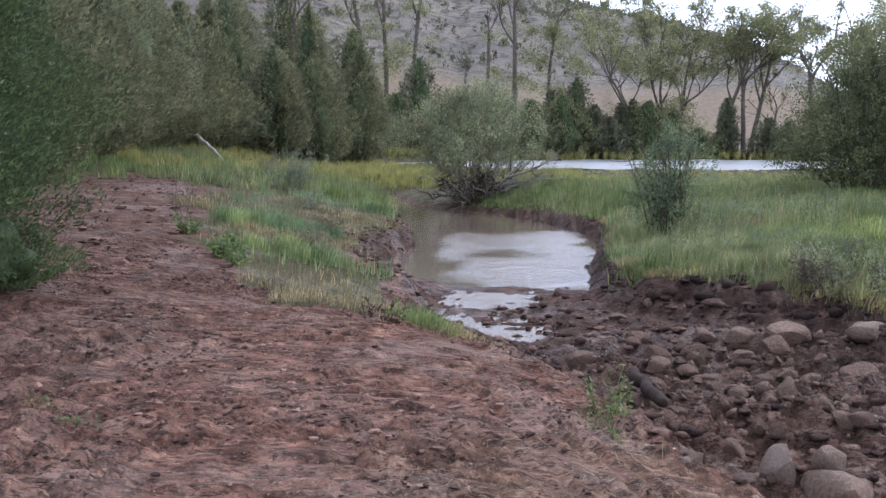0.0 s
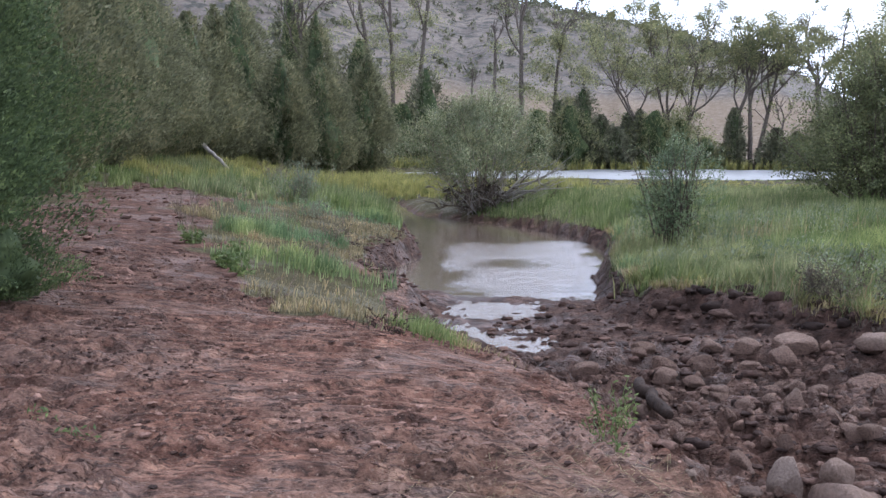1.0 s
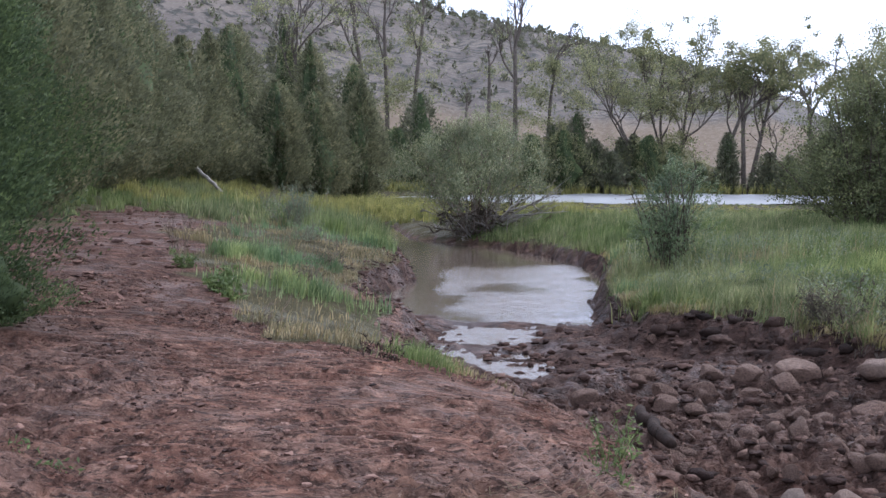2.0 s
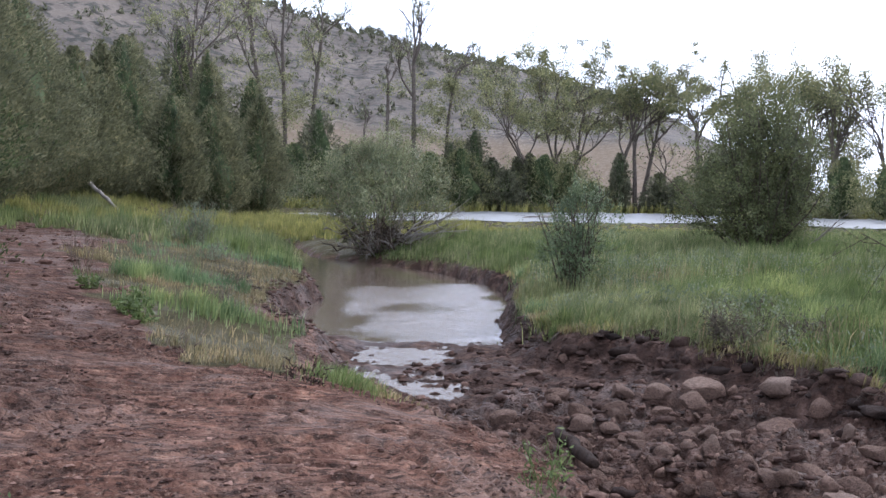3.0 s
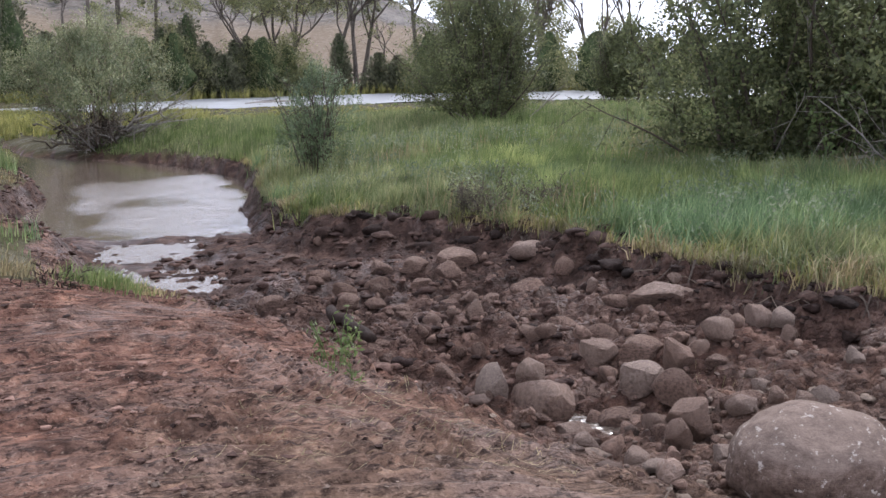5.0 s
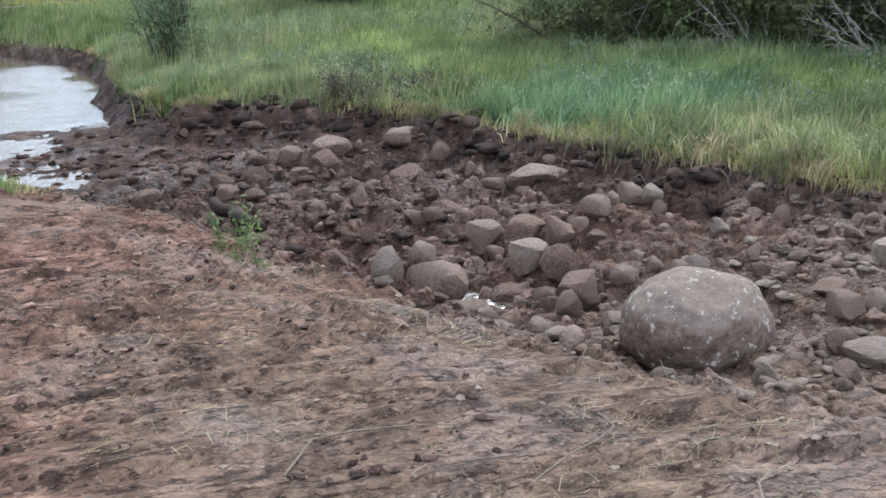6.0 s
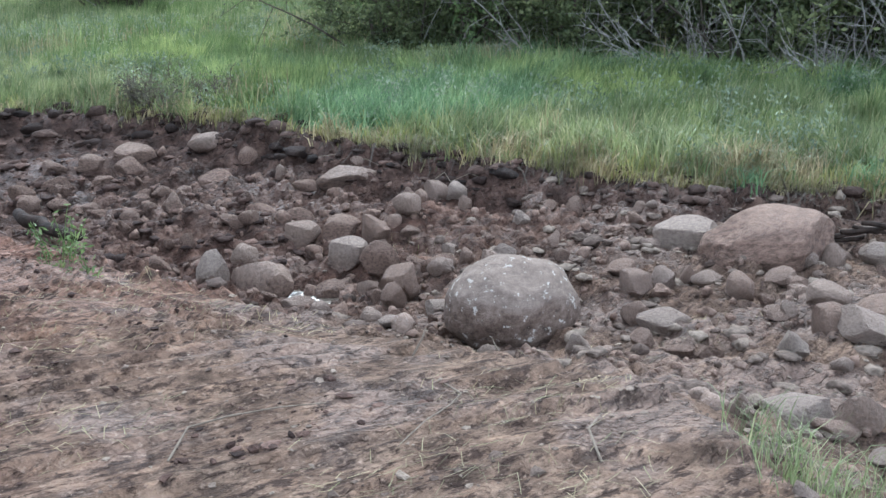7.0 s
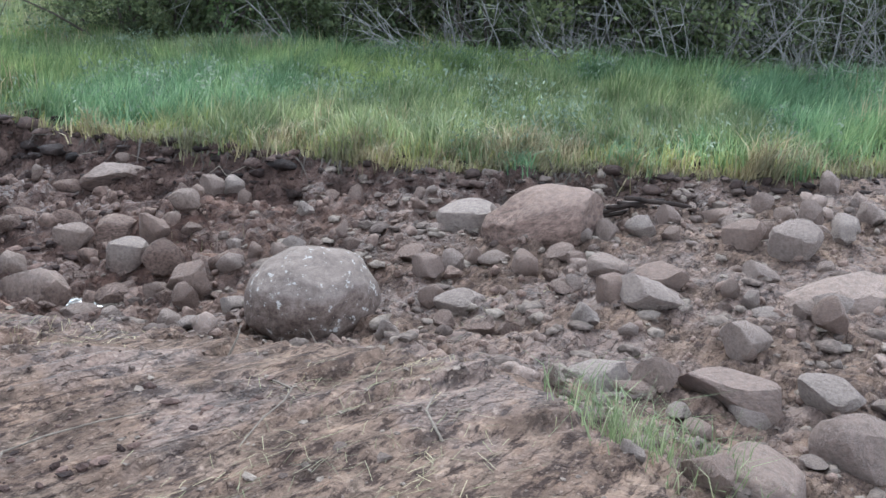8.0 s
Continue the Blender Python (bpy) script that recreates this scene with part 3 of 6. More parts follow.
CLOD_DARK = clod_material("dark_clod", [(0.0, (0.024, 0.014, 0.011)), (0.6, (0.064, 0.037, 0.028)), (1.0, (0.15, 0.092, 0.07))])
CLOD_BLACK = clod_material("black_topsoil_clod", [(0.0, (0.014, 0.009, 0.007)), (0.6, (0.042, 0.026, 0.02)), (1.0, (0.095, 0.06, 0.046))])
CLOD_RED = clod_material("red_clod", [(0.0, (0.06, 0.035, 0.027)), (0.6, (0.135, 0.077, 0.058)), (1.0, (0.27, 0.165, 0.125))])
CLOD_PALE = clod_material("pale_clod", [(0.0, (0.08, 0.054, 0.042)), (0.6, (0.15, 0.11, 0.085)), (1.0, (0.22, 0.168, 0.128))])
# bark of the far trees, likewise lightened for haze
BARK = bark_material("cottonwood_bark", (0.05, 0.041, 0.034), (0.16, 0.135, 0.112))
TWIG = bark_material("grey_twig", (0.10, 0.075, 0.055), (0.24, 0.19, 0.145))
STEM = bark_material("brown_stem", (0.045, 0.034, 0.026), (0.12, 0.095, 0.075))
DEAD = bark_material("weathered_wood", (0.16, 0.14, 0.12), (0.36, 0.33, 0.29))
LOG = bark_material("wet_dark_wood", (0.012, 0.008, 0.006), (0.05, 0.033, 0.025))


# ---- the ground ----
def graded(lo, hi, fine_lo, fine_hi, step, grow, back):
    a = list(np.arange(fine_lo, fine_hi, step))
    s, up = step, [a[-1]]
    while up[-1] < hi:
        s = min(s * grow, 14)
        up.append(up[-1] + s)
    s, down = step, [a[0]]
    while down[-1] > lo:
        s = min(s * back, 14)
        down.append(down[-1] - s)
    return np.array(down[::-1][:-1] + a + up[1:])


def build_ground():
    gx = graded(-420, 700, -3.0, 7.0, 0.034, 1.07, 1.06)
    gy = graded(-60, 560, 0.6, 9.0, 0.03, 1.04, 1.3)
    X, Y = np.meshgrid(gx, gy)
    Z = ground_z(X, Y)
    ny, nx = X.shape
    i, j = np.meshgrid(np.arange(ny - 1), np.arange(nx - 1), indexing="ij")
    k = i * nx + j
    me = from_arrays("ground", np.stack([X, Y, Z], -1).reshape(-1, 3), np.stack([k, k + 1, k + nx + 1, k + nx], -1).reshape(-1, 4))
    x, y = X.ravel(), Y.ravel()
    dug, mud = inside(x, y, DUG), on_mud(x, y)
    wob = 0.35 * fbm(x * 1.7, y * 1.7, 3, 51)
    edge = np.minimum(line_distance(x, y, MUD_EDGE), 9)
    dark = np.where(dug, smooth(0.15, 0.8, edge + wob), 0) * np.interp(y, [2.2, 4.5, 6.5, 8.5], [0.2, 0.5, 0.7, 1.0]) * (0.55 + 0.45 * smooth(7.5, 5, x))
    dark = np.where(dug & (line_distance(x, y, RIGHT_BANK) < 0.5), np.maximum(dark, 0.9 * smooth(9, 6, x)), dark)
    dark = np.where(~dug & (x > 1.8) & (line_distance(x, y, RIGHT_BANK) < 0.22 + 0.15 * wob), 0.85, dark)
    dark = np.where(dug & (line_distance(x, y, LEFT_BANK) < 0.7), np.maximum(dark, 0.6), dark)
    # west of the mud darkened: juniper shade put into colour, with darker soil
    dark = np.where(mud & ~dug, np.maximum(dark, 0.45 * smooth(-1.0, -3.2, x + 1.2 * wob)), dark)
    r = np.hypot(x, y)
    float_attribute(me, "mud", (mud | dug | (dark > 0.5)).astype(float))
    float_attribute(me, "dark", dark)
    float_attribute(me, "pale", smooth(5.6, 3.0, y + 0.8 * fbm(x, y, 3, 61)) * smooth(-0.8, 0.6, x + 0.6 * fbm(x * 1.3, y * 1.3, 3, 62)) * (mud | dug))
    float_attribute(me, "hill", np.where(y > 60, smooth(105, 135, r), 0))
    float_attribute(me, "tan", smooth(232, 205, r + 18 * fbm(x / 30, y / 30, 3, 63)))
    return tagged(place("ground", me, SOIL), "bare reddish mud, turf and brown hillside ground", "ground", kind="structure")


def water_sheet(name, ring, z, mat, label):
    bm = bmesh.new()
    bm.faces.new([bm.verts.new((x, y, z)) for x, y in ring])
    bmesh.ops.triangulate(bm, faces=bm.faces[:])
    me = bpy.data.meshes.new(name)
    bm.to_mesh(me)
    bm.free()
    float_attribute(me, "ruffle", np.ones(len(me.vertices)))
    return tagged(place(name, me, mat), label, "water", kind="structure")


build_ground()
def wave_sheet(name, gx, gy, ring, level, ruffle, height, length, mat, label):
    """Water as a grid with small wind waves where it is ruffled."""
    X, Y = np.meshgrid(gx, gy)
    x, y = X.ravel(), Y.ravel()
    keep = inside(x, y, ring)
    ny, nx = X.shape
    i, j = np.meshgrid(np.arange(ny - 1), np.arange(nx - 1), indexing="ij")
    k = (i * nx + j).ravel()
    quads = np.stack([k, k + 1, k + nx + 1, k + nx], -1)
    quads = quads[keep[quads].any(1)]
    used, faces = np.unique(quads, return_inverse=True)
    q = ruffle(x, y)
    wave = 2.2 * fbm(x / length * 0.55, y / length, 2, 99) + 0.25 * np.sin((y + 0.25 * x + 0.35 * length * fbm(x / length * 0.8, y / length * 0.8, 2, 97)) * 6.283 / length) + 0.2 * np.sin((y - 0.5 * x) * 6.283 / length * 0.73 + 2 * fbm(x / length, y / length, 2, 98))
    me = from_arrays(name, np.stack([x, y, level + height * q * wave], -1)[used], faces.reshape(-1, 4))
    float_attribute(me, "ruffle", q[used])
    return tagged(place(name, me, mat), label, "water", kind="structure")


def pool_wind(x, y):
    """Where the wind ruffles the pool: one broad patch with a still lens in it, and the shallows."""
    u, v = x + 0.4 * fbm(x * 1.1, y * 0.9, 4, 61), y + 1.6 * fbm(x * 0.7 + 5, y * 0.8, 4, 62)
    patch = smooth(-0.35, 0.25, u + 1.25 - 0.6 * smooth(19.5, 17.0, v)) * smooth(2.05, 1.6, u) * smooth(24.6, 22.4, v) * smooth(15.0, 16.6, v + 1.5 * smooth(-0.6, 0.4, x))
    lens = np.exp(-((u - 0.25) / 0.8) ** 2 - ((v - 18.4) / 0.95) ** 2)
    patch = patch * (1 - 0.8 * smooth(0.2, 0.8, lens)) * (0.8 + 0.2 * smooth(-0.3, 0.25, fbm(u * 1.4, v * 1.4, 4, 96)))
    return np.maximum(patch, smooth(14.9, 14.2, y + 0.3 * fbm(x * 2, y * 2, 2, 63)) * smooth(-1.3, -0.6, x))


wave_sheet("water", np.arange(-5.5, 3.2, 0.075), np.concatenate([np.arange(9.6, 27, 0.06), np.arange(27, 50, 0.4)]), DUG, WATER, pool_wind, 0.007, 0.2, POND, "muddy creek pool reflecting the pale sky")
water_sheet("water", [(2.66 + 0.34 * math.cos(k * 0.5), 5.14 + 0.34 * math.sin(k * 0.5)) for k in range(12)], -0.84, POND, "small puddle between the stones")
wave_sheet("water", np.concatenate([np.arange(-140, -16, 6), np.arange(-16, 80, 0.5), np.arange(80, 212, 6)]), np.arange(16, 112, 0.42), RIVER, WATER - 0.05, lambda x, y: np.ones(np.shape(x)), 0.07, 2.2, RIVERW, "wide pale river beyond the meadow")


# ---- grass ----
def blades(name, x, y, height, width, mat, label, lean=0.35, seed=1, bend=True):
    """One mesh of bent grass blades rooted on the ground."""
    r = np.random.default_rng(seed)
    n = len(x)
    z = ground_z(x, y) - 0.01
    h = height * r.uniform(0.5, 1.25, n) * (0.95 + 0.85 * fbm(x * 2.6, y * 2.6, 3, seed + 60))
    w = width * r.uniform(0.7, 1.4, n)
    a = r.uniform(0, 2 * np.pi, n)
    # blades lean together in patches
    wind = 2.5 * fbm(x * 0.5, y * 0.5, 2, seed + 70)
    lx = h * lean * (np.cos(a) * r.uniform(0, 1, n) + 0.22 * np.cos(wind))
    ly = h * lean * (np.sin(a) * r.uniform(0, 1, n) + 0.22 * np.sin(wind))
    b = a + np.pi / 2 + r.normal(size=n) * 0.5
    cx, cy = np.cos(b) * w / 2, np.sin(b) * w / 2
    root = np.stack([x, y, z], -1)
    side = np.stack([cx, cy, np.zeros(n)], -1)
    mid = root + np.stack([lx * 0.3, ly * 0.3, h * 0.6], -1)
    tip = root + np.stack([lx, ly, h * (1 - 0.25 * np.hypot(lx, ly) / (h + 1e-6))], -1)
    if bend:
        v = np.stack([root - side, root + side, mid + side * 0.8, tip, mid - side * 0.8], 1).reshape(-1, 3)
        k = np.arange(n)[:, None] * 5
        f = np.concatenate([k + [0, 1, 2], k + [0, 2, 4], k + [4, 2, 3]])
    else:
        v = np.stack([root - side, root + side, tip], 1).reshape(-1, 3)
        f = np.arange(3 * n).reshape(n, 3)
    return tagged(place(name, from_arrays(name, v, f, False), mat), label, "grass", kind="stuff")


def scatter(n, x0, x1, y0, y1, seed, keep, tuft=0.075):
    r = np.random.default_rng(seed)
    # tussocks: several blades round each root
    m = n // 18
    x = np.repeat(r.uniform(x0, x1, m), 18) + r.normal(size=m * 18) * tuft
    y = np.repeat(r.uniform(y0, y1, m), 18) + r.normal(size=m * 18) * tuft
    k = keep(x, y, r)
    return x[k], y[k]


def meadow_keep(x, y, r):
    return ~inside(x, y, DUG) & ~on_mud(x, y) & ~inside(x, y, RIVER) & (x > np.interp(y, [0, 15, 30, 40, 45, 60], [3, 1.5, -1, -4, -18, -24]))


def in_view(x, y, lo=-27, hi=82):
    """The fan of ground that the path overlooks."""
    az = np.degrees(np.arctan2(x + 0.3, y + 0.5))
    return (az > lo) & (az < hi)


def thin(f):
    return lambda x, y, r: meadow_keep(x, y, r) & in_view(x, y) & f(x, y, r)


def edge_far(x, y, lo):
    return line_distance(x, y, RIGHT_BANK) > lo


x, y = scatter(280000, 1.5, 12, 0.5, 16, 101, thin(lambda x, y, r: edge_far(x, y, 0.08) & (r.uniform(size=len(x)) < 0.2 + 0.65 * smooth(0.1, 0.9, line_distance(x, y, RIGHT_BANK)))))
split = fbm(x * 0.35, y * 0.35, 3, 81) + 0.035 * (10 - y) > 0.0
near_by = np.hypot(x, y) < 8.5
for close, more in ((near_by, 0), (~near_by, 100)):
    q = split & close
    blades("meadow_grass", x[q], y[q], 0.33, 0.013 if more == 0 else 0.016, SEDGE, "tall lush green sedge on the meadow", 1.05, 11 + more, more == 0)
    q = ~split & close
    blades("meadow_grass", x[q], y[q], 0.29, 0.012 if more == 0 else 0.016, MEADOW, "yellow-green meadow grass with dry stalks", 1.0, 12 + more, more == 0)
x, y = scatter(210000, -3, 26, 13, 34, 102, thin(lambda x, y, r: edge_far(x, y, 0.03) & ((y > 16) | (x > 12)) & (r.uniform(size=len(x)) < 0.9)))
blades("meadow_grass", x, y, 0.34, 0.022, MEADOW, "rough green meadow grass beside the pool", 0.45, 13, False)
x, y = scatter(110000, -12, 75, 33, 84, 103, thin(lambda x, y, r: r.uniform(size=len(x)) < 1))
pick = fbm(x * 0.08, y * 0.08, 2, 82) > -0.05
low = np.interp(y, [45, 62], [1.0, 0.4])
blades("meadow_grass", x[pick], y[pick], 0.24 * low[pick], 0.07, MEADOW, "distant green meadow grass before the river", 0.5, 14, False)
blades("meadow_grass", x[~pick], y[~pick], 0.24 * low[~pick], 0.07, YELLOW, "distant yellowing meadow grass before the river", 0.5, 15, False)
x, y = scatter(60000, -20, 3, 38, 60, 104, thin(lambda x, y, r: r.uniform(size=len(x)) < 0.8))
blades("meadow_grass", x, y, 0.5, 0.04, YELLOW, "yellow-green sedge along the creek", 0.4, 16, False)
# broad-leaved weeds among the grass
x, y = scatter(60000, 2, 14, 0.5, 22, 121, thin(lambda x, y, r: edge_far(x, y, 0.1) & (fbm(x * 0.9, y * 0.9, 3, 122) > 0.05)), 0.07)
r = np.random.default_rng(123)
c = np.stack([x, y, ground_z(x, y) + r.uniform(0.08, 0.36, len(x))], -1)
tagged(place("meadow_weed", leaves("meadow_weed", c, 0.055, 0.02, r, up=0.6), SAGE), "small pale-leaved weeds among the meadow grass", "weeds", kind="stuff")


# dry fringe along the cut lip, hanging over the edge
def lip_points(n, seed, out, hang):
    """Points along the meadow's cut edge, a little behind it."""
    r = np.random.default_rng(seed)
    P = np.array(RIGHT_BANK, float)
    P = P[P[:, 1] < 24]
    seg = np.hypot(*(P[1:] - P[:-1]).T)
    k = r.choice(len(seg), n, p=seg / seg.sum())
    q = P[k] + (P[k + 1] - P[k]) * r.uniform(0, 1, (n, 1)) + r.normal(size=(n, 2)) * out
    ok = meadow_keep(q[:, 0], q[:, 1], r) | (line_distance(q[:, 0], q[:, 1], RIGHT_BANK) < hang)
    ok &= fbm(q[:, 0] * 1.3, q[:, 1] * 1.3, 3, 87) > -0.28
    return q[ok, 0], q[ok, 1]


x, y = lip_points(34000, 105, 0.16, 0.02)
blades("dry_grass", x, y, 0.15, 0.009, STRAW, "straw-coloured dry grass hanging over the cut bank", 1.3, 17)
x, y = lip_points(4200, 125, 0.07, 0.3)
r = np.random.default_rng(126)
top = np.stack([x, y, ground_z(x, y) + 0.03], -1)
way = np.stack([-np.sin(0.6) * np.ones(len(x)) * 0.12, -0.06 * np.ones(len(x)), -r.uniform(0.08, 0.34, len(x))], -1) + r.normal(size=(len(x), 3)) * 0.09
width = np.stack([r.normal(size=len(x)), r.normal(size=len(x)), 0 * x], -1) * 0.006
tagged(place("root_fringe", from_arrays("root_fringe", np.stack([top - width, top + width, top + way], 1).reshape(-1, 3), np.arange(3 * len(x)).reshape(-1, 3), False), STEM), "dark root hairs hanging from the torn turf", "roots", kind="stuff")
# tussocks leaning out over the lip
for kind, seed in ((STRAW, 131), (MEADOW, 132), (SEDGE, 133)):
    x, y = lip_points(46, seed, 0.1, 0.03)
    r = np.random.default_rng(seed)
    wide = np.repeat(r.uniform(0.04, 0.11, len(x)), 70)
    x, y = np.repeat(x, 70) + r.normal(size=len(wide)) * wide, np.repeat(y, 70) + r.normal(size=len(wide)) * wide
    blades("lip_grass", x, y, 0.3, 0.011, kind, "tussocks of grass leaning over the torn bank", 1.2, seed)
x, y = lip_points(14000, 115, 0.28, 0.02)
blades("meadow_grass", x, y, 0.2, 0.009, YELLOW, "short yellowing grass at the lip of the bank", 0.9, 24)
x, y = scatter(60000, 1, 12, 0, 20, 106, thin(lambda x, y, r: r.uniform(size=len(x)) < 0.5 * smooth(0.12, 0.4, fbm(x * 0.8, y * 0.8, 3, 83))))
blades("dry_grass", x, y, 0.40, 0.010, STRAW, "patches of dry stalks in the meadow", 0.5, 18)


def mound_keep(x, y, r):
    return (line_distance(x, y, LEFT_BANK) > 0.06) & ~inside(x, y, DUG) & ~on_mud(x, y) & (x < np.interp(y, [6, 11, 20, 30, 40], [0.3, 0.2, -1.5, -2.5, -5])) & (x > np.interp(y, [6, 10, 20, 40], [-1, -4, -9.5, -17])) & in_view(x, y)


x, y = scatter(220000, -13, 0.4, 6.4, 24, 107, lambda x, y, r: mound_keep(x, y, r) & (r.uniform(size=len(x)) < 0.1 + 0.65 * smooth(0.0, 0.3, fbm(x * 0.7, y * 0.7, 3, 84))))
pick = fbm(x * 0.5 + 5, y * 0.5, 3, 85) + 0.2 * (line_distance(x, y, MUD_RIM) > 0.9) > 0.06
blades("creek_grass", x[pick], y[pick], 0.24, 0.012, SEDGE, "bright green sedge on the creek's near bank", 0.5, 19)
few = ~pick & (np.arange(len(x)) % 5 < 4)
blades("creek_grass", x[few], y[few], 0.13, 0.010, STRAW, "dry trampled grass beside the mud", 0.8, 20)
x, y = scatter(90000, -22, -1, 22, 60, 108, lambda x, y, r: ~inside(x, y, DUG) & ~on_mud(x, y) & (x < np.interp(y, [20, 30, 40, 60], [-2, -3, -8, -12])) & in_view(x, y))
pick = fbm(x * 0.15, y * 0.15, 2, 86) > 0
blades("creek_grass", x[pick], y[pick], 0.42, 0.035, MEADOW, "green grass at the foot of the junipers", 0.5, 21, False)
blades("creek_grass", x[~pick], y[~pick], 0.42, 0.035, YELLOW, "yellow-green grass at the foot of the junipers", 0.5, 22, False)
x, y = scatter(80000, -45, 62, 78, 109, 109, lambda x, y, r: ~inside(x, y, RIVER) & (y > np.interp(x, [-140, -40, -10, 8, 26, 46, 70, 110], [100, 92, 93, 104, 104, 88, 76, 64])) & in_view(x, y))
blades("far_bank_grass", x, y, 1.0, 0.14, YELLOW, "yellow-green grass on the river's far bank", 0.4, 23, False)


# ---- shrubs and trees ----
def stem_path(r, height, spread, base, steps=6, curl=0.2):
    a, tilt = r.uniform(0, 2 * np.pi), min(abs(r.normal()) * spread, 1.25)
    h = height * r.uniform(0.55, 1.05) * (1 - 0.12 * tilt)
    p = np.array([math.cos(a) * base * r.uniform(0, 1), math.sin(a) * base * r.uniform(0, 1), -0.1])
    d = np.array([math.cos(a) * math.sin(tilt), math.sin(a) * math.sin(tilt), math.cos(tilt)])
    pts = [p]
    for _ in range(steps):
        d = d + r.normal(size=3) * curl * 0.35 + np.array([math.cos(a) * 0.08, math.sin(a) * 0.08, 0.05]) * curl
        d /= np.linalg.norm(d)
        pts.append(pts[-1] + d * h / steps)
    return np.array(pts)


def along(paths, r, n, lo, hi, jitter):
    """n points strewn round the outer parts of the paths."""
    out = []
    pick = r.integers(0, len(paths), n)
    f = r.uniform(lo, hi, n)
    for k, s in zip(pick, f):
        p = paths[k]
        q = s * (len(p) - 1)
        i = min(int(q), len(p) - 2)
        out.append(p[i] + (p[i + 1] - p[i]) * (q - i))
    out = np.array(out)
    return out + r.normal(size=out.shape) * jitter


def twigs_from(shape, r, paths, per, length, radius, lo=0.3):
    new_paths = []
    for p in paths:
        for _ in range(per):
            s = r.uniform(lo, 1) * (len(p) - 1)
            i = min(int(s), len(p) - 2)
            q = p[i] + (p[i + 1] - p[i]) * (s - i)
            d = (p[i + 1] - p[i]) / (np.linalg.norm(p[i + 1] - p[i]) + 1e-9) + r.normal(size=3) * 0.7
            d /= np.linalg.norm(d)
            L = length * r.uniform(0.5, 1.2)
            pts = np.array([q, q + d * L * 0.5 + r.normal(size=3) * L * 0.06, q + d * L + r.normal(size=3) * L * 0.12])
            shape.tube(pts, [radius, radius * 0.7, radius * 0.3], 3)
            new_paths.append(pts)
    return new_paths


def shrub(name, x, y, height, spread, count, leaf_n, leaf, mats, label, seed, base=0.3, twig_n=5, dead=0, lo=0.3, jitter=0.06, group="", dome=None, heart=0.0, lumps=0.5, rise=0.3, sprawl=2.2):
    r = np.random.default_rng(seed)
    ob = thing(name, x, y, gz(x, y), label, "shrub", group)
    paths, tw = [], []
    for _ in range(count):
        wood = Shape()
        q = stem_path(r, height, spread, base)
        wood.tube(q, np.linspace(0.022, 0.006, len(q)) * r.uniform(0.6, 1.3) * height / 3, 4)
        tw += twigs_from(wood, r, [q], twig_n, height * 0.24, 0.007, lo)
        place("stem", wood.mesh("stem"), mats[0], ob)
        paths.append(q)
    pts = np.concatenate([along(tw, r, int(leaf_n * 0.75), 0.0, 1.0, jitter), along(paths, r, int(leaf_n * 0.25), lo, 1, jitter)])
    pts = pts[pts[:, 2] > 0.03]
    if dome:
        # a lumpy outer shell of leaves from a height low up, filled by looser leaves inside
        wide, high, n, low = dome

        def shell(a, f):
            prof = np.sqrt(np.maximum(1 - np.maximum(f * 1.02 - 0.02, 0) ** 2.4, 0.01)) * (0.72 + 0.28 * np.minimum(f * 3, 1))
            lobes = fbm(np.cos(a) * 1.9 + seed, np.sin(a) * 1.9 + f * 2.2, 2, 7) + 0.9 * fbm(np.cos(a) * 4 + f * 4, np.sin(a) * 4 - f * 5 + seed, 2, 8)
            top = high * (1 + 0.22 * fbm(np.cos(a) * 2, np.sin(a) * 2 + seed, 2, 9))
            return wide * prof * np.maximum(1 + lumps * lobes, 0.2), low + f * (top - low)

        f, a = r.uniform(0, 1, n) ** 0.8, r.uniform(0, 2 * np.pi, n)
        rad, z = shell(a, f)
        rad = rad * np.where(r.uniform(size=n) < 0.85, r.uniform(0.74, 1.02, n), r.uniform(0.9, 1.12, n))
        shellpts = np.stack([np.cos(a) * rad, np.sin(a) * rad, z], -1) + r.normal(size=(n, 3)) * jitter * 0.6
        # two thirds of the leaves sit along short shoots that stand out of the shell
        m = n // 45
        ta, tf = r.uniform(0, 2 * np.pi, m), r.uniform(0, 1, m) ** 0.8
        tr, tz = shell(ta, tf)
        inner = np.stack([np.cos(ta) * tr * 0.72, np.sin(ta) * tr * 0.72, low + (tz - low) * 0.8], -1)
        outer = np.stack([np.cos(ta) * tr, np.sin(ta) * tr, tz * 1.03], -1) + r.normal(size=(m, 3)) * [0.06, 0.06, 0.1] * wide
        shoots = Shape()
        for q0, q1 in zip(inner[::2], outer[::2]):
            shoots.tube(np.array([q0, q1 + (q1 - q0) * 0.12]), [0.006, 0.002], 3)
        tagged(place("shoot", shoots.mesh("shoot"), mats[0], ob), "thin brown shoots among the leaves", kind="stuff")
        s = r.uniform(0.35, 1.05, (m * 30, 1))
        tuft = np.repeat(inner, 30, 0) * (1 - s) + np.repeat(outer, 30, 0) * s + r.normal(size=(m * 30, 3)) * 0.034 * wide
        pts = np.concatenate([pts, shellpts[:n // 3], tuft])
        if heart:
            # leaves thin out towards the middle, where the dark stems show
            m = int(n * heart)
            ha, hf = r.uniform(0, 2 * np.pi, m), r.uniform(0, 1, m)
            hr, hz = shell(ha, hf)
            hr = hr * np.sqrt(r.uniform(0.12, 0.75, m))
            pts = np.concatenate([pts, np.stack([np.cos(ha) * hr, np.sin(ha) * hr, low + (hz - low) * r.uniform(0.7, 1.0, m)], -1)])
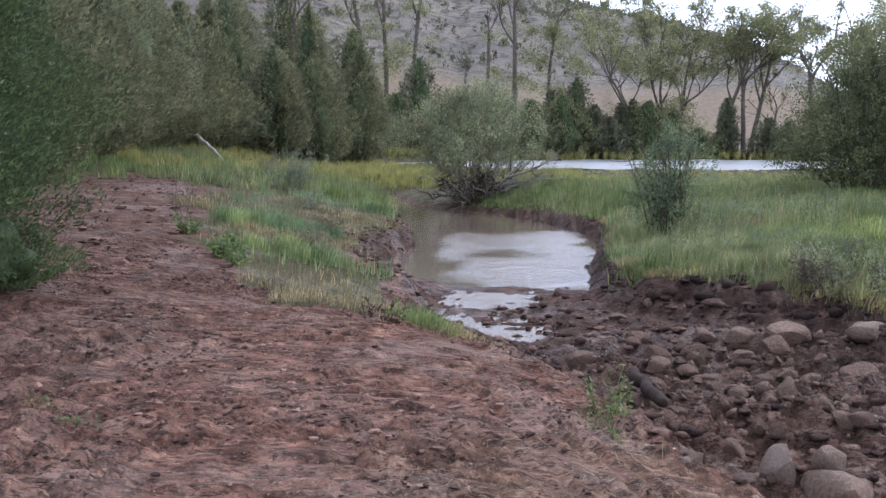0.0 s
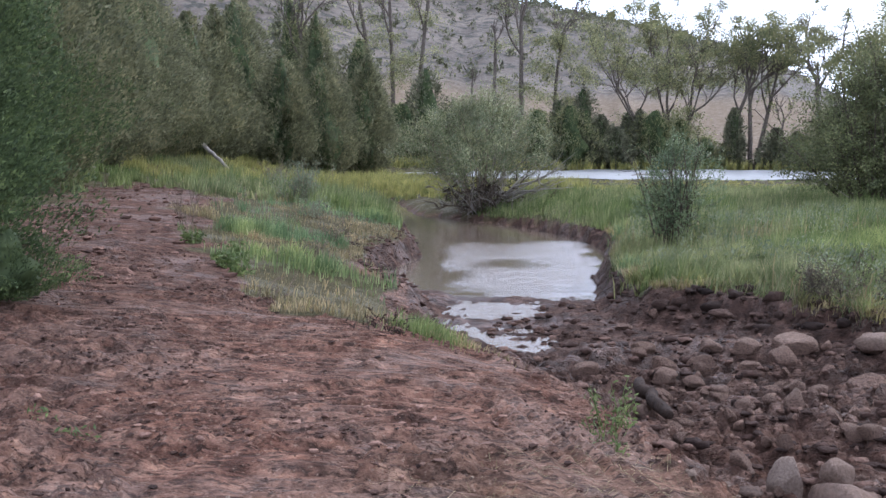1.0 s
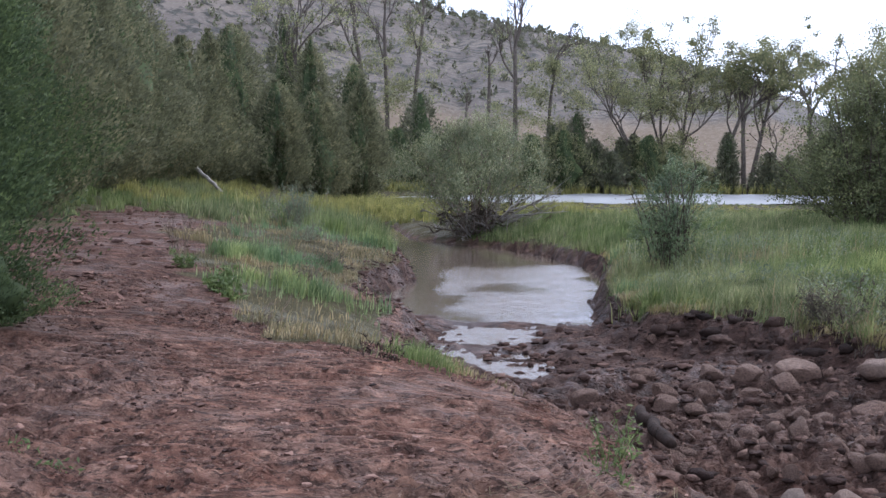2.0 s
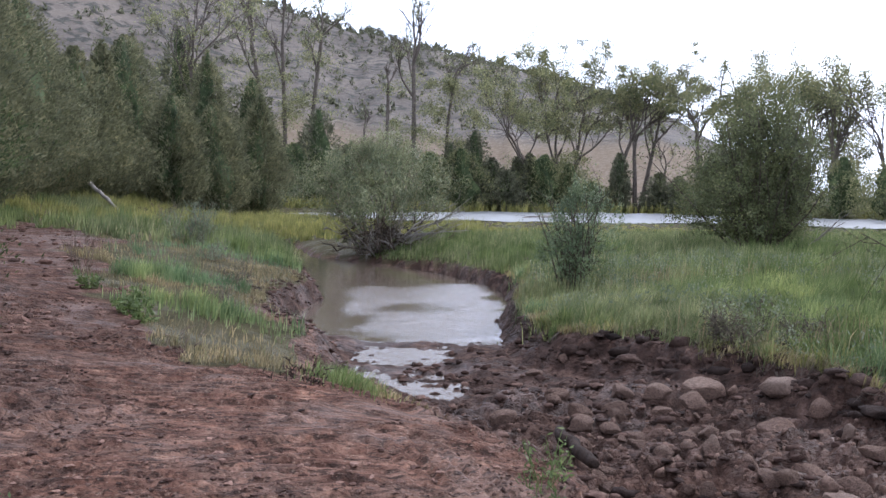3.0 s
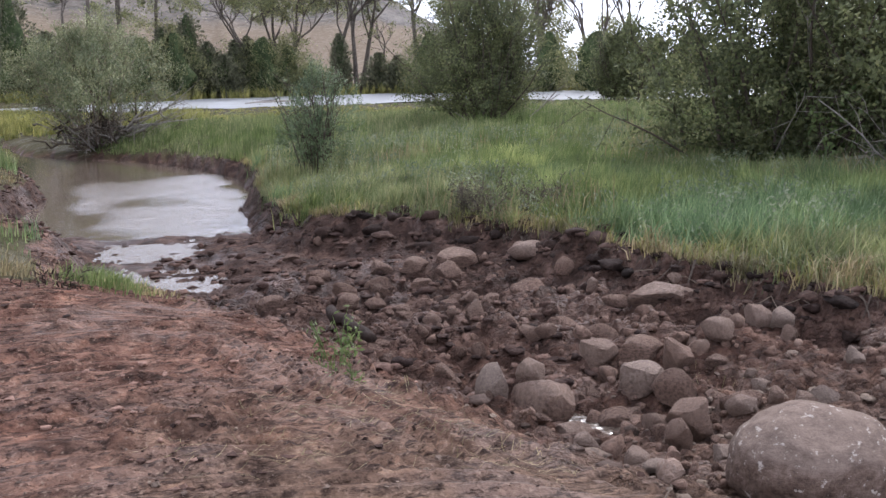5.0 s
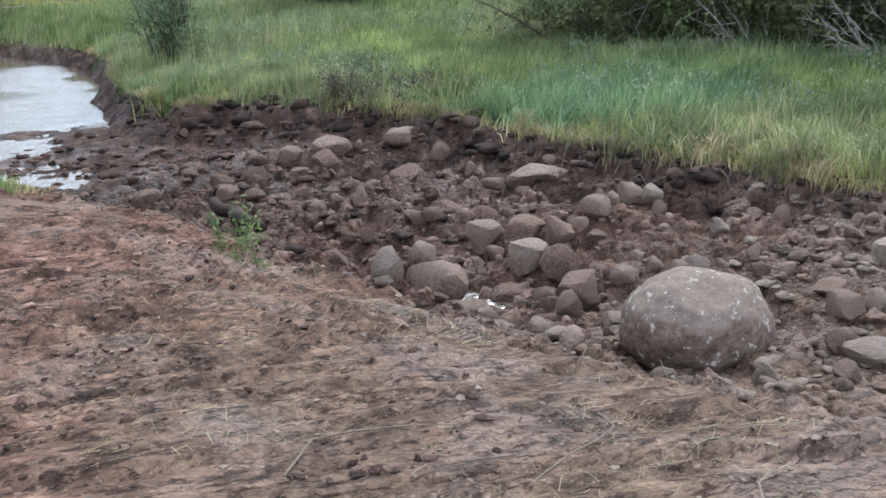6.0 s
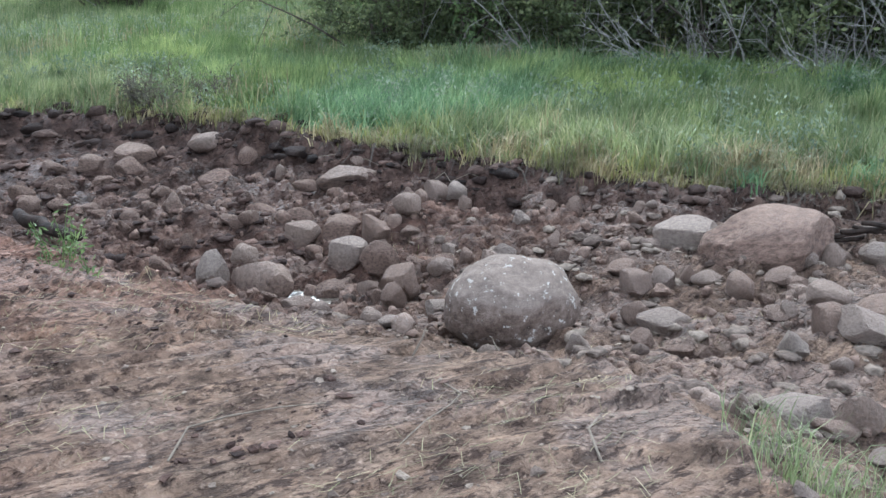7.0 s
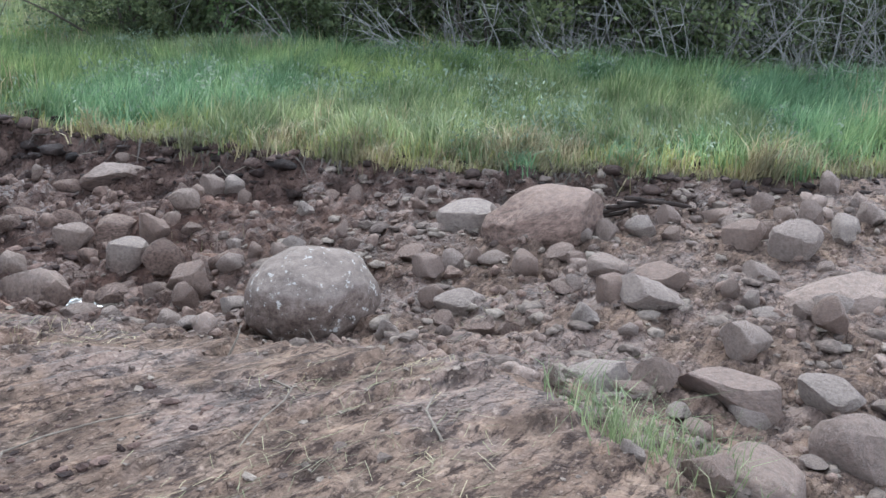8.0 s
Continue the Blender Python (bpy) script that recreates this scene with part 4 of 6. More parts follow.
    place("foliage", leaves("foliage", pts, leaf[0], leaf[1], r, up=rise, outward=pts - [0, 0, height * 0.35]), mats[1], ob)
    for _ in range(dead):
        grey = Shape()
        q = stem_path(r, height * 0.8, spread * sprawl, base * 1.4, 6, 0.5)
        grey.tube(q, np.linspace(0.018, 0.005, len(q)) * r.uniform(0.6, 1.4), 4)
        twigs_from(grey, r, [q], 9, height * 0.22, 0.005, 0.25)
        place("dead_branch", grey.mesh("dead_branch"), DEAD, ob, "bare grey dead branch")
    return ob


def grow(shape, r, start, way, length, radius, depth, tips, spread, gnarl=0.22, kids=(3, 5), flat=0.15):
    """A limb with side limbs; gathers the outermost ones as tips."""
    n = 6
    pts, d = [np.array(start, float)], np.array(way, float)
    d /= np.linalg.norm(d)
    for _ in range(n):
        d = d + r.normal(size=3) * gnarl * 0.6
        d[2] += flat * 0.3
        d /= np.linalg.norm(d)
        pts.append(pts[-1] + d * length / n)
    pts = np.array(pts)
    shape.tube(pts, np.linspace(radius, radius * (0.45 if depth else 0.2), n + 1), 6 if depth > 1 else 3)
    if depth == 0:
        tips.append(pts)
        return
    for _ in range(r.integers(*kids) + 1):
        s = r.uniform(0.35, 1.0) * n
        i = min(int(s), n - 1)
        q = pts[i] + (pts[i + 1] - pts[i]) * (s - i)
        side = np.cross(pts[i + 1] - pts[i], r.normal(size=3))
        side /= np.linalg.norm(side) + 1e-9
        ang = r.uniform(0.35, 0.95) * spread
        w = (pts[i + 1] - pts[i]) / np.linalg.norm(pts[i + 1] - pts[i]) * math.cos(ang) + side * math.sin(ang)
        grow(shape, r, q, w, length * r.uniform(0.45, 0.7), radius * 0.5, depth - 1, tips, spread, gnarl, kids, flat)
    grow(shape, r, pts[-1], d, length * 0.5, radius * 0.45, depth - 1, tips, spread, gnarl, kids, flat)


def cottonwood(x, y, height, seed, label, trunks=((0.0, 0.0),), fork=0.45, reach=0.8, clumps=60, per=60, size=(0.8, 0.5), leaf=0.19, tufts=0, limbs=4, thick=1.0, mat=None, gnarl=0.22):
    """trunks: foot's shift and lean along x; leaves grow in loose clumps at the ends of the limbs and as flat tufts on the trunks."""
    r = np.random.default_rng(seed)
    ob = thing("cottonwood_tree", x, y, gz(x, y), label, "tree", "cottonwoods along the river")
    tips, seats = [], []
    for shift, lean in trunks:
        L, rad, n = height * fork, height * 0.0125 * thick, 9
        pts, d = [np.array([shift, 0.3 * r.normal(), -0.3])], np.array([lean, 0.1 * r.normal(), 1.0])
        d /= np.linalg.norm(d)
        for _ in range(n):
            d = d + r.normal(size=3) * 0.03
            d[2] += 0.02
            d /= np.linalg.norm(d)
            pts.append(pts[-1] + d * L / n)
        pts = np.array(pts)
        wood = Shape()
        wood.tube(pts, np.linspace(rad * 1.3, rad * 0.8, n + 1), 9)
        place("trunk", wood.mesh("trunk"), BARK, ob)
        for k in range(limbs):
            wood = Shape()
            turn = 2 * np.pi * (k + r.uniform(-0.3, 0.3)) / limbs
            side = np.array([math.cos(turn), math.sin(turn), 0])
            grow(wood, r, pts[-1 - (k % 3)], d + side * reach, height * (1 - fork) * r.uniform(0.5, 0.66), rad * 0.55, 2, tips, 0.5 + 0.5 * reach, gnarl)
            place("limb", wood.mesh("limb"), BARK, ob)
        wood = Shape()
        grow(wood, r, pts[-1], d, height * (1 - fork) * 0.62, rad * 0.7, 2, tips, 0.5 + 0.5 * reach, gnarl)
        place("limb", wood.mesh("limb"), BARK, ob)
        for _ in range(tufts):
            q = pts[r.integers(2, n + 1)] + np.array([r.normal() * 1.5, r.normal() * 1.0, r.normal() * 0.5])
            seats.append(q)
    if clumps or tufts:
        centres = along(tips, r, clumps, 0.2, 1.0, 0.25) if clumps else np.zeros((0, 3))
        per = int(per * 1.35)
        wide = 0.6 * size[0] * r.uniform(0.5, 1.25, clumps)
        c = np.repeat(centres, per, 0) + r.normal(size=(clumps * per, 3)) * np.repeat(np.stack([wide, wide, wide * size[1] / size[0]], -1), per, 0)
        if seats:
            t = np.array(seats)
            m = 220
            c = np.concatenate([c, np.repeat(t, m, 0) + r.normal(size=(len(t) * m, 3)) * np.repeat(r.uniform(0.5, 1.2, (len(t), 1)), m, 0) * [0.8, 0.7, 0.5]])
        place("crown", leaves("crown", c, leaf, leaf * 0.75, r), mat or COTTON_LEAF, ob)
    return ob


def conifer(x, y, height, width, seed, label, n=4200, mat=None, spray=0.3, name="juniper_tree", ragged=0.25, taper=0.75, group="junipers on the slope"):
    """A juniper: trunk, an added lumpy core, dark for inner shade, and many small sprays standing out of it."""
    r = np.random.default_rng(seed)
    ob = thing(name, x, y, gz(x, y), label, "tree", group, r.uniform(0, 360))
    wood = Shape()
    h = np.linspace(-0.2, height * 0.9, 7)
    wood.tube(np.stack([0 * h, 0 * h, h], -1), np.linspace(height * 0.022, 0.01, 7), 7)
    place("trunk", wood.mesh("trunk"), STEM, ob)

    def radius(a, f):
        prof = np.sin(np.minimum(f * 4.5 + 0.12, 1.57)) ** 0.7 * np.maximum(1 - f, 0) ** taper
        lobes = fbm(np.cos(a) * 2.3 + seed, np.sin(a) * 2.3 + f * 1.6, 2, 7) + fbm(np.cos(a) * 4.5 + f * 5, np.sin(a) * 4.5 - f * 6 + seed, 2, 8) * 0.8 + fbm(np.cos(a) * 9 + f * 4, np.sin(a) * 9 - f * 5 + seed, 2, 9) * 0.6
        return width * 0.5 * prof * np.maximum(1 + ragged * 1.5 * lobes, 0.25)

    na, nf = 18, 14
    A, F = np.meshgrid(np.arange(na) * 2 * np.pi / na, np.linspace(0, 0.985, nf))
    R = radius(A, F) * 0.45
    sway = 0.05 * width * np.stack([fbm(F * 3 + seed, F * 0, 2, 4), fbm(F * 3, F * 0 + seed, 2, 6)], -1)
    V = np.stack([np.cos(A) * R + sway[..., 0], np.sin(A) * R + sway[..., 1], 0.04 + F * height], -1)
    i, j = np.meshgrid(np.arange(nf - 1), np.arange(na), indexing="ij")
    k = (j + 1) % na
    # solid core blocks light; its dark green paints the shade between sprays
    place("crown", from_arrays("crown", V.reshape(-1, 3), np.stack([i * na + j, i * na + k, (i + 1) * na + k, (i + 1) * na + j], -1).reshape(-1, 4)), DARK_JUNIPER, ob)
    # sprays stand in tufts, with gaps between them
    m = n // 16
    n = m * 16
    f, a = np.repeat(1 - r.uniform(0.0, 1, m) ** 0.62 * 0.995, 16), np.repeat(r.uniform(0, 2 * np.pi, m), 16)
    f = np.clip(f + r.normal(size=n) * spray * 1.5 / height, 0.004, 0.998)
    a = a + r.normal(size=n) * spray * 1.5 / (radius(a, f) + 0.1)
    e = 0.02
    rad = radius(a, f)
    slope_f = (radius(a, f + e) - radius(a, f - e)) / (2 * e * height)
    slope_a = (radius(a + 0.05, f) - radius(a - 0.05, f)) / (0.1 * (rad + 0.05))
    out = np.stack([np.cos(a) + np.sin(a) * slope_a, np.sin(a) - np.cos(a) * slope_a, -slope_f], -1)
    push = rad * np.clip(np.repeat(r.uniform(0.7, 1.04, m), 16) + r.normal(size=n) * 0.04, 0.5, 1.1) + np.abs(r.normal(size=n)) * spray * 0.35
    c = np.stack([np.cos(a) * push, np.sin(a) * push, 0.04 + f * height], -1)
    d = np.stack([np.cos(a) * 0.85, np.sin(a) * 0.85, np.full(n, 0.75)], -1) + r.normal(size=(n, 3)) * 0.38
    me = spray_cards("foliage", c, d, out, spray * r.uniform(0.5, 1.4, (n, 1)), spray * 0.42 * r.uniform(0.7, 1.3, (n, 1)), r)
    place("foliage", me, mat or JUNIPER, ob)
    return ob


# ---- the wood on the western slope ----
DENSE = "dense grey-green juniper on the brushy slope"
for x, y, h, w, s in ((-6.5, 9.9, 6.6, 4.2, 1), (-8.8, 14.5, 6.6, 4.4, 2)):
    conifer(x, y, h, w, 200 + s, "large dark green juniper overhanging the mud", 52000, DARK_JUNIPER, 0.07, ragged=0.55)
conifer(-4.95, 7.5, 2.3, 2.6, 199, "low dark green juniper bush beside the mud", 16000, DARK_JUNIPER, 0.05, ragged=0.55, taper=0.6)
# small bush added in place of shaded soil and low branches
conifer(-3.95, 7.35, 0.6, 1.1, 198, "low dark green juniper bush beside the mud", 6000, DARK_JUNIPER, 0.04, ragged=0.6, taper=0.5)
for x, y, h, w, s in ((-11.3, 21, 6.2, 4.4, 3), (-12.8, 25, 6.6, 4.6, 4), (-13.6, 30, 6.4, 4.6, 5), (-16.5, 30, 8.2, 5.0, 6), (-14.8, 35, 6.6, 4.6, 7), (-18.5, 37, 8.5, 5.2, 8), (-15.8, 41, 6.6, 4.6, 30)):
    conifer(x, y, h * (1.0 + 0.05 * (s * 7 % 6)), w * (0.9 + 0.06 * (s * 5 % 6)), 200 + s, DENSE, 22000, None, 0.15, ragged=0.45, taper=0.5 + 0.04 * (s % 6))
for x, y, h, w, s in ((-16.4, 47, 6.2, 4.6, 9), (-20, 46, 8.5, 5.2, 10), (-17.0, 53, 6.8, 5.0, 11), (-14.6, 58, 6.8, 5.0, 12), (-22, 54, 9.0, 5.5, 13), (-13.2, 63, 6.6, 4.6, 14), (-18.5, 62, 8.4, 5.6, 15),
                      (-11.2, 69, 7.0, 4.8, 16), (-15.5, 72, 9.0, 5.6, 17), (-25, 62, 9.5, 6.0, 18), (-12.8, 75, 10.0, 5.6, 19), (-21, 72, 9.5, 6, 20), (-26, 50, 9.5, 6, 32), (-17.5, 78, 9, 5.5, 33)):
    conifer(x, y, h * (1.0 + 0.05 * (s * 7 % 6)), w * (0.9 + 0.06 * (s * 5 % 6)), 200 + s, DENSE, 13000, None, 0.22, ragged=0.45, taper=0.5 + 0.05 * (s % 6))
for x, y, h, w, s in ((-22.5, 92, 15, 6.0, 21), (-10.6, 103, 10.2, 6.0, 22), (-7.5, 103, 6.5, 5.0, 23), (6.4, 110, 9.0, 4.6, 24), (8.3, 110, 6.0, 3.8, 25), (11.2, 111, 6.2, 2.6, 26), (12.6, 111, 6.6, 2.2, 27), (22.4, 108, 6.6, 3.0, 28), (26.6, 107, 4.4, 3.6, 29),
                      (9.8, 109, 4.6, 4.6, 34), (-17.5, 104, 8.5, 5.5, 35), (28.5, 106, 4.0, 3.4, 36), (-4.8, 106, 7.0, 4.5, 37), (3.6, 109, 7.5, 4.4, 38)):
    conifer(x, y, h, w, 200 + s, "dark conifer on the river's far bank", 5000, DARK_FIR, 0.36, "conifer_tree", ragged=0.6, taper=0.55, group="conifers on the far bank")

# ---- cottonwoods ----
TUFTED = "tall thin cottonwood with sparse tufted foliage"
cottonwood(-20.4, 92.3, 21, 301, "tall pale cottonwood above the junipers", ((0, 0.05),), 0.55, 0.5, 34, 60, (1.1, 0.6), tufts=22, thick=0.8)
cottonwood(-14.9, 108.5, 25, 302, TUFTED, ((0, 0.02), (-0.4, -0.2)), 0.72, 0.35, 14, 50, (0.9, 0.5), tufts=14, limbs=3, thick=0.75)
cottonwood(-12.1, 108.9, 24, 303, TUFTED, ((0, 0.02),), 0.78, 0.45, 16, 50, (0.9, 0.5), tufts=24, limbs=3, thick=0.75)
cottonwood(-0.6, 109.5, 25, 304, "half-dead cottonwood with bare upper limbs", ((0, 0.0),), 0.66, 0.45, 14, 45, (0.7, 0.5), tufts=16, limbs=4, thick=0.8)
cottonwood(2.8, 111.5, 20.5, 305, "slender cottonwood with light foliage", ((0, 0.03),), 0.72, 0.4, 16, 50, (0.8, 0.5), tufts=26, limbs=3, thick=0.75)
cottonwood(-3.9, 108.5, 16.5, 306, "bare dead cottonwood snag", ((0, 0.1),), 0.85, 0.3, 0, 0, limbs=1)
cottonwood(-5.6, 107.4, 11.5, 307, "bare dead cottonwood snag", ((0, 0.0),), 0.8, 0.3, 0, 0, limbs=1)
cottonwood(15.6, 111.6, 19.0, 308, "broad cottonwood with several leaning trunks", ((0, 0.1), (-0.6, -0.42), (0.9, 0.3)), 0.34, 0.85, 230, 110, (0.95, 0.75), limbs=3, thick=1.0, tufts=14)
cottonwood(20.9, 109.6, 18.0, 319, "leaning cottonwood with a high open crown", ((0, 0.28),), 0.5, 0.7, 90, 80, (0.8, 0.6), limbs=4)
cottonwood(24.4, 108.9, 18.5, 309, "open cottonwood with dark forking limbs", ((0, -0.04), (0.4, 0.22)), 0.45, 0.75, 95, 85, (0.8, 0.6), limbs=3)
cottonwood(26.6, 107.5, 9.5, 310, "small crooked cottonwood on the bank", ((0, 0.12),), 0.6, 0.5, 7, 40, (0.5, 0.4), limbs=2, gnarl=0.35)
cottonwood(29.9, 103.4, 18.0, 311, "gnarled cottonwood with bare forked limbs", ((0, 0.03),), 0.5, 0.85, 55, 60, (0.6, 0.4), limbs=5, gnarl=0.34)
cottonwood(35.4, 99.4, 17.8, 312, "full leafy cottonwood behind the bushes", ((-0.6, -0.1), (0.6, 0.12)), 0.34, 0.7, 190, 110, (0.95, 0.9), limbs=4)
cottonwood(39.0, 96, 16.8, 313, "narrow cottonwood with dark trunk", ((0, 0.03),), 0.5, 0.35, 55, 70, (0.7, 0.9), limbs=3)
cottonwood(40.6, 94.3, 15.6, 314, "forked cottonwood with thin foliage", ((0, -0.06), (0.3, 0.12)), 0.45, 0.3, 26, 45, (0.6, 0.7), limbs=3)
cottonwood(44.4, 89.2, 15.0, 318, "forked leafy cottonwood on the river's far bank", ((-0.2, -0.12), (0.3, 0.2)), 0.45, 0.35, 60, 60, (0.7, 0.8), limbs=3)
cottonwood(46.5, 84.7, 15.2, 315, "nearly bare pale cottonwood", ((0, -0.02),), 0.4, 0.4, 8, 30, (0.5, 0.5), limbs=5)
cottonwood(42.6, 99.0, 9.5, 317, "small leafy cottonwood on the river's far bank", ((0, 0.05),), 0.35, 0.6, 60, 70, (0.9, 0.8))
cottonwood(57.4, 110.6, 8.5, 316, "small pale far-off cottonwood", ((0, 0.06),), 0.35, 0.8, 60, 70, (0.9, 0.9))
cottonwood(52.0, 84.0, 13.5, 320, "bare-topped cottonwood behind the thicket", ((0, 0.06),), 0.4, 0.5, 24, 50, (0.7, 0.6))

for k, (x, y, h, w) in enumerate(((-13, 103, 6.5, 7), (-9, 104, 6, 6), (-2.5, 106, 7, 6), (1.0, 107, 6.5, 5), (4.6, 108, 7, 5), (14.2, 110, 6.5, 6), (17, 110, 5.5, 5), (19.5, 109, 3.5, 5), (31, 102, 6.5, 5), (33.5, 100, 7.5, 6), (37, 96, 7, 6), (40.5, 92, 6, 6), (44, 88, 6, 6), (48, 84, 5.5, 7), (53, 79, 5, 8), (49, 98, 6, 8), (57, 92, 6, 9), (64, 80, 5, 9))):
    conifer(x, y, h, w, 260 + k, "rounded green thicket on the river's far bank", 5500, COTTON_LEAF, 0.26, "far_bush", ragged=0.8, taper=0.4, group="bushes on the far bank")

# ---- bushes ----
willow = shrub("willow_shrub", -1.2, 31.6, 3.1, 0.6, 50, 7000, (0.1, 0.03), (TWIG, WILLOW_LEAF), "grey-green willow bush with tangled dead branches at the pool", 401, 0.7, 6, 30, 0.6, 0.10, dome=(2.0, 3.7, 22000, 1.1), lumps=0.9, rise=1.2, sprawl=2.0)
for k in range(80):
    # the tangle of dead wood round its foot
    r = np.random.default_rng(430 + k)
    bough = Shape()
    q = [np.array([r.normal() * 0.75, r.normal() * 0.35 - 0.25, r.uniform(0.05, 0.8)])]
    d = np.array([r.normal(), r.normal() * 0.5, 0.2])
    for s in range(4):
        d = d / np.linalg.norm(d) + r.normal(size=3) * 0.5
        q.append(q[-1] + d / np.linalg.norm(d) * 0.28)
    q = np.array(q)
    q[:, 2] = np.abs(q[:, 2])
    bough.tube(q, [0.035, 0.03, 0.024, 0.016, 0.006], 5)
    twigs_from(bough, r, [q], 6, 0.45, 0.008, 0.1)
    place("dead_branch", bough.mesh("dead_branch"), DEAD if k % 4 == 0 else STEM, willow, "bare dead branch" if k % 4 else "bare grey dead branch")
for k in range(7):
    # a bundle of long dead boughs lying out over the grass
    r = np.random.default_rng(480 + k)
    bough = Shape()
    q = np.array([[0.5, -0.3, 0.15], [1.3, -0.6, 0.45 + 0.07 * k], [2.1, -0.7 + 0.1 * k, 0.65 + 0.1 * k], [2.9, -0.8 + 0.15 * k, 0.8 + 0.16 * k]]) + r.normal(size=(4, 3)) * 0.13
    bough.tube(q, [0.04, 0.034, 0.022, 0.008], 5)
    twigs_from(bough, r, [q], 7, 0.7, 0.008, 0.2)
    place("dead_branch", bough.mesh("dead_branch"), DEAD, willow, "bare grey dead branch")
shrub("young_willow", 3.05, 16.9, 2.0, 0.07, 34, 3200, (0.055, 0.02), (STEM, YOUNG_LEAF), "young upright willow shrub in the meadow", 402, 0.25, 5, 0, 0.15, 0.05, dome=(0.6, 1.95, 6000, 0.25), heart=0.3, lumps=0.8)
shrub("leafy_bush", 9.5, 25.5, 3.7, 0.36, 60, 8000, (0.07, 0.04), (STEM, BUSH_LEAF), "tall rounded dark green bush in the meadow", 403, 0.9, 7, 6, 0.25, 0.12, dome=(1.9, 3.95, 24000, 0.35), heart=1.0, lumps=0.7)
shrub("leafy_bush", 20.5, 38.0, 3.4, 0.26, 36, 4000, (0.11, 0.06), (STEM, BUSH_LEAF), "dark green bush near the river", 404, 1.0, 6, 0, 0.15, 0.15, dome=(1.5, 3.4, 12000, 0.4), heart=0.6, lumps=0.7)
for x, y, h, s in ((9.4, 12.6, 4.3, 5), (10.9, 10.1, 4.1, 6), (11.7, 7.4, 3.9, 7), (12.6, 5.2, 3.7, 8), (12.4, 14.4, 5.2, 9), (14.0, 10.5, 5.0, 10), (13.8, 2.8, 3.6, 11), (15.5, 7.0, 4.6, 12)):
    front = s < 9 or s == 11
    shrub("thicket_bush", x, y, h * 0.9, 0.42, 34, 4000, (0.08, 0.046) if front else (0.11, 0.064), (STEM, BUSH_LEAF), "dense dark thicket bush with grey dead branches", 400 + s, 1.2, 5, 26 if y < 9 else 8, 0.05, 0.09,
          group="thicket beyond the meadow", dome=(1.75 if front else 2.1, h * 0.97, 17000 if front else 11000, 0.1), heart=0.9, lumps=0.55)
shrub("sage_bush", -5.05, 23.0, 1.05, 0.4, 34, 3200, (0.07, 0.02), (TWIG, SAGE), "silvery green sagebrush on the creek bank", 421, 0.35, 4, 0, 0.1, 0.06)


# ---- far woods on the hill ----
def far_woods():
    r = np.random.default_rng(77)
    sh = Shape()
    spots = []
    while len(spots) < 1900:
        az = r.uniform(-26, 14)
        rad = 405 + r.normal() * 14 if len(spots) < 420 else (r.uniform(330, 415) if len(spots) < 900 else r.uniform(230, 420))
        if len(spots) < 420 and az < -17 or 420 <= len(spots) < 900 and az < -5 + r.normal() * 2:
            continue
        spots.append((rad * math.sin(math.radians(az)), rad * math.cos(math.radians(az)), r.uniform(2.2, 4.4) if len(spots) < 420 else r.uniform(1.2, 3.2)))
    xs, ys = np.array([q[0] for q in spots]), np.array([q[1] for q in spots])
    zs = ground_z(xs, ys, False)
    for (x, y, h), z in zip(spots, zs):
        w = h * (r.uniform(0.28, 0.5) if h > 2.6 else 0.7)
        for _ in range(15):
            f = r.uniform(0.08, 1)
            a = r.uniform(0, 6.28)
            R = w * (1 - f) ** 0.8 * r.uniform(0.4, 1.2)
            c = np.array([x + math.cos(a) * R, y + math.sin(a) * R, z + f * h])
            s = h * 0.15 * (1.3 - f)
            sh.add(c + r.normal(size=(4, 3)) * s * [1, 1, 1.3], [[0, 1, 2, 3]])
    me = sh.mesh("far_woods")
    return tagged(place("far_woods", me, DARK_FIR), "scattered dark conifers along the hill's ridge", "trees", kind="stuff")


far_woods()


# ---- stones of the dug creek bed ----
def stone_mesh(seed, level, boxy=0.5, cuts=17, lo=0.5):
    """A rounded, chipped stone about one unit across."""
    r = np.random.default_rng(seed)
    bm = bmesh.new()
    bmesh.ops.create_icosphere(bm, subdivisions=level, radius=0.5)
    planes = []
    for _ in range(cuts):
        n = r.normal(size=3)
        planes.append((Vector(n / np.linalg.norm(n)), 0.5 * r.uniform(lo, 0.92) * (1.08 - 0.18 * boxy)))
    off = Vector(r.uniform(-50, 50, 3))
    for v in bm.verts:
        for n, d in planes:
            over = v.co.dot(n) - d
            if over > 0:
                v.co -= n * over * 0.96
        v.co *= 1 + 0.10 * noise.noise(v.co * 3 + off) + 0.035 * noise.noise(v.co * 9 + off)
    me = bpy.data.meshes.new("stone")
    bm.to_mesh(me)
    bm.free()
    me.polygons.foreach_set("use_smooth", [True] * len(me.polygons))
    if cuts > 8:
        me.set_sharp_from_angle(angle=radians(28))
    return me


def stone(me, x, y, w, d, h, turn, tilt, label, mat=None, sink=0.3, name="stone", z=None):
    if not me.materials:
        me.materials.append(mat or STONE)
    ob = new(name, me)
    ob.matrix_world = pose(x, y, (gz(x, y) if z is None else z) + h * (0.5 - sink), tilt[0], tilt[1], turn) @ Matrix.Diagonal((w * 1.2, d * 1.2, h * 1.25, 1))
    return tagged(ob, label, "stone", "stones of the creek bed")


SHAPES = [stone_mesh(500 + k, 3, 0.3 + 0.06 * k) for k in range(10)]
MUDDY = [stone_mesh(520 + k, 3, 0.3 + 0.06 * k) for k in range(10)]
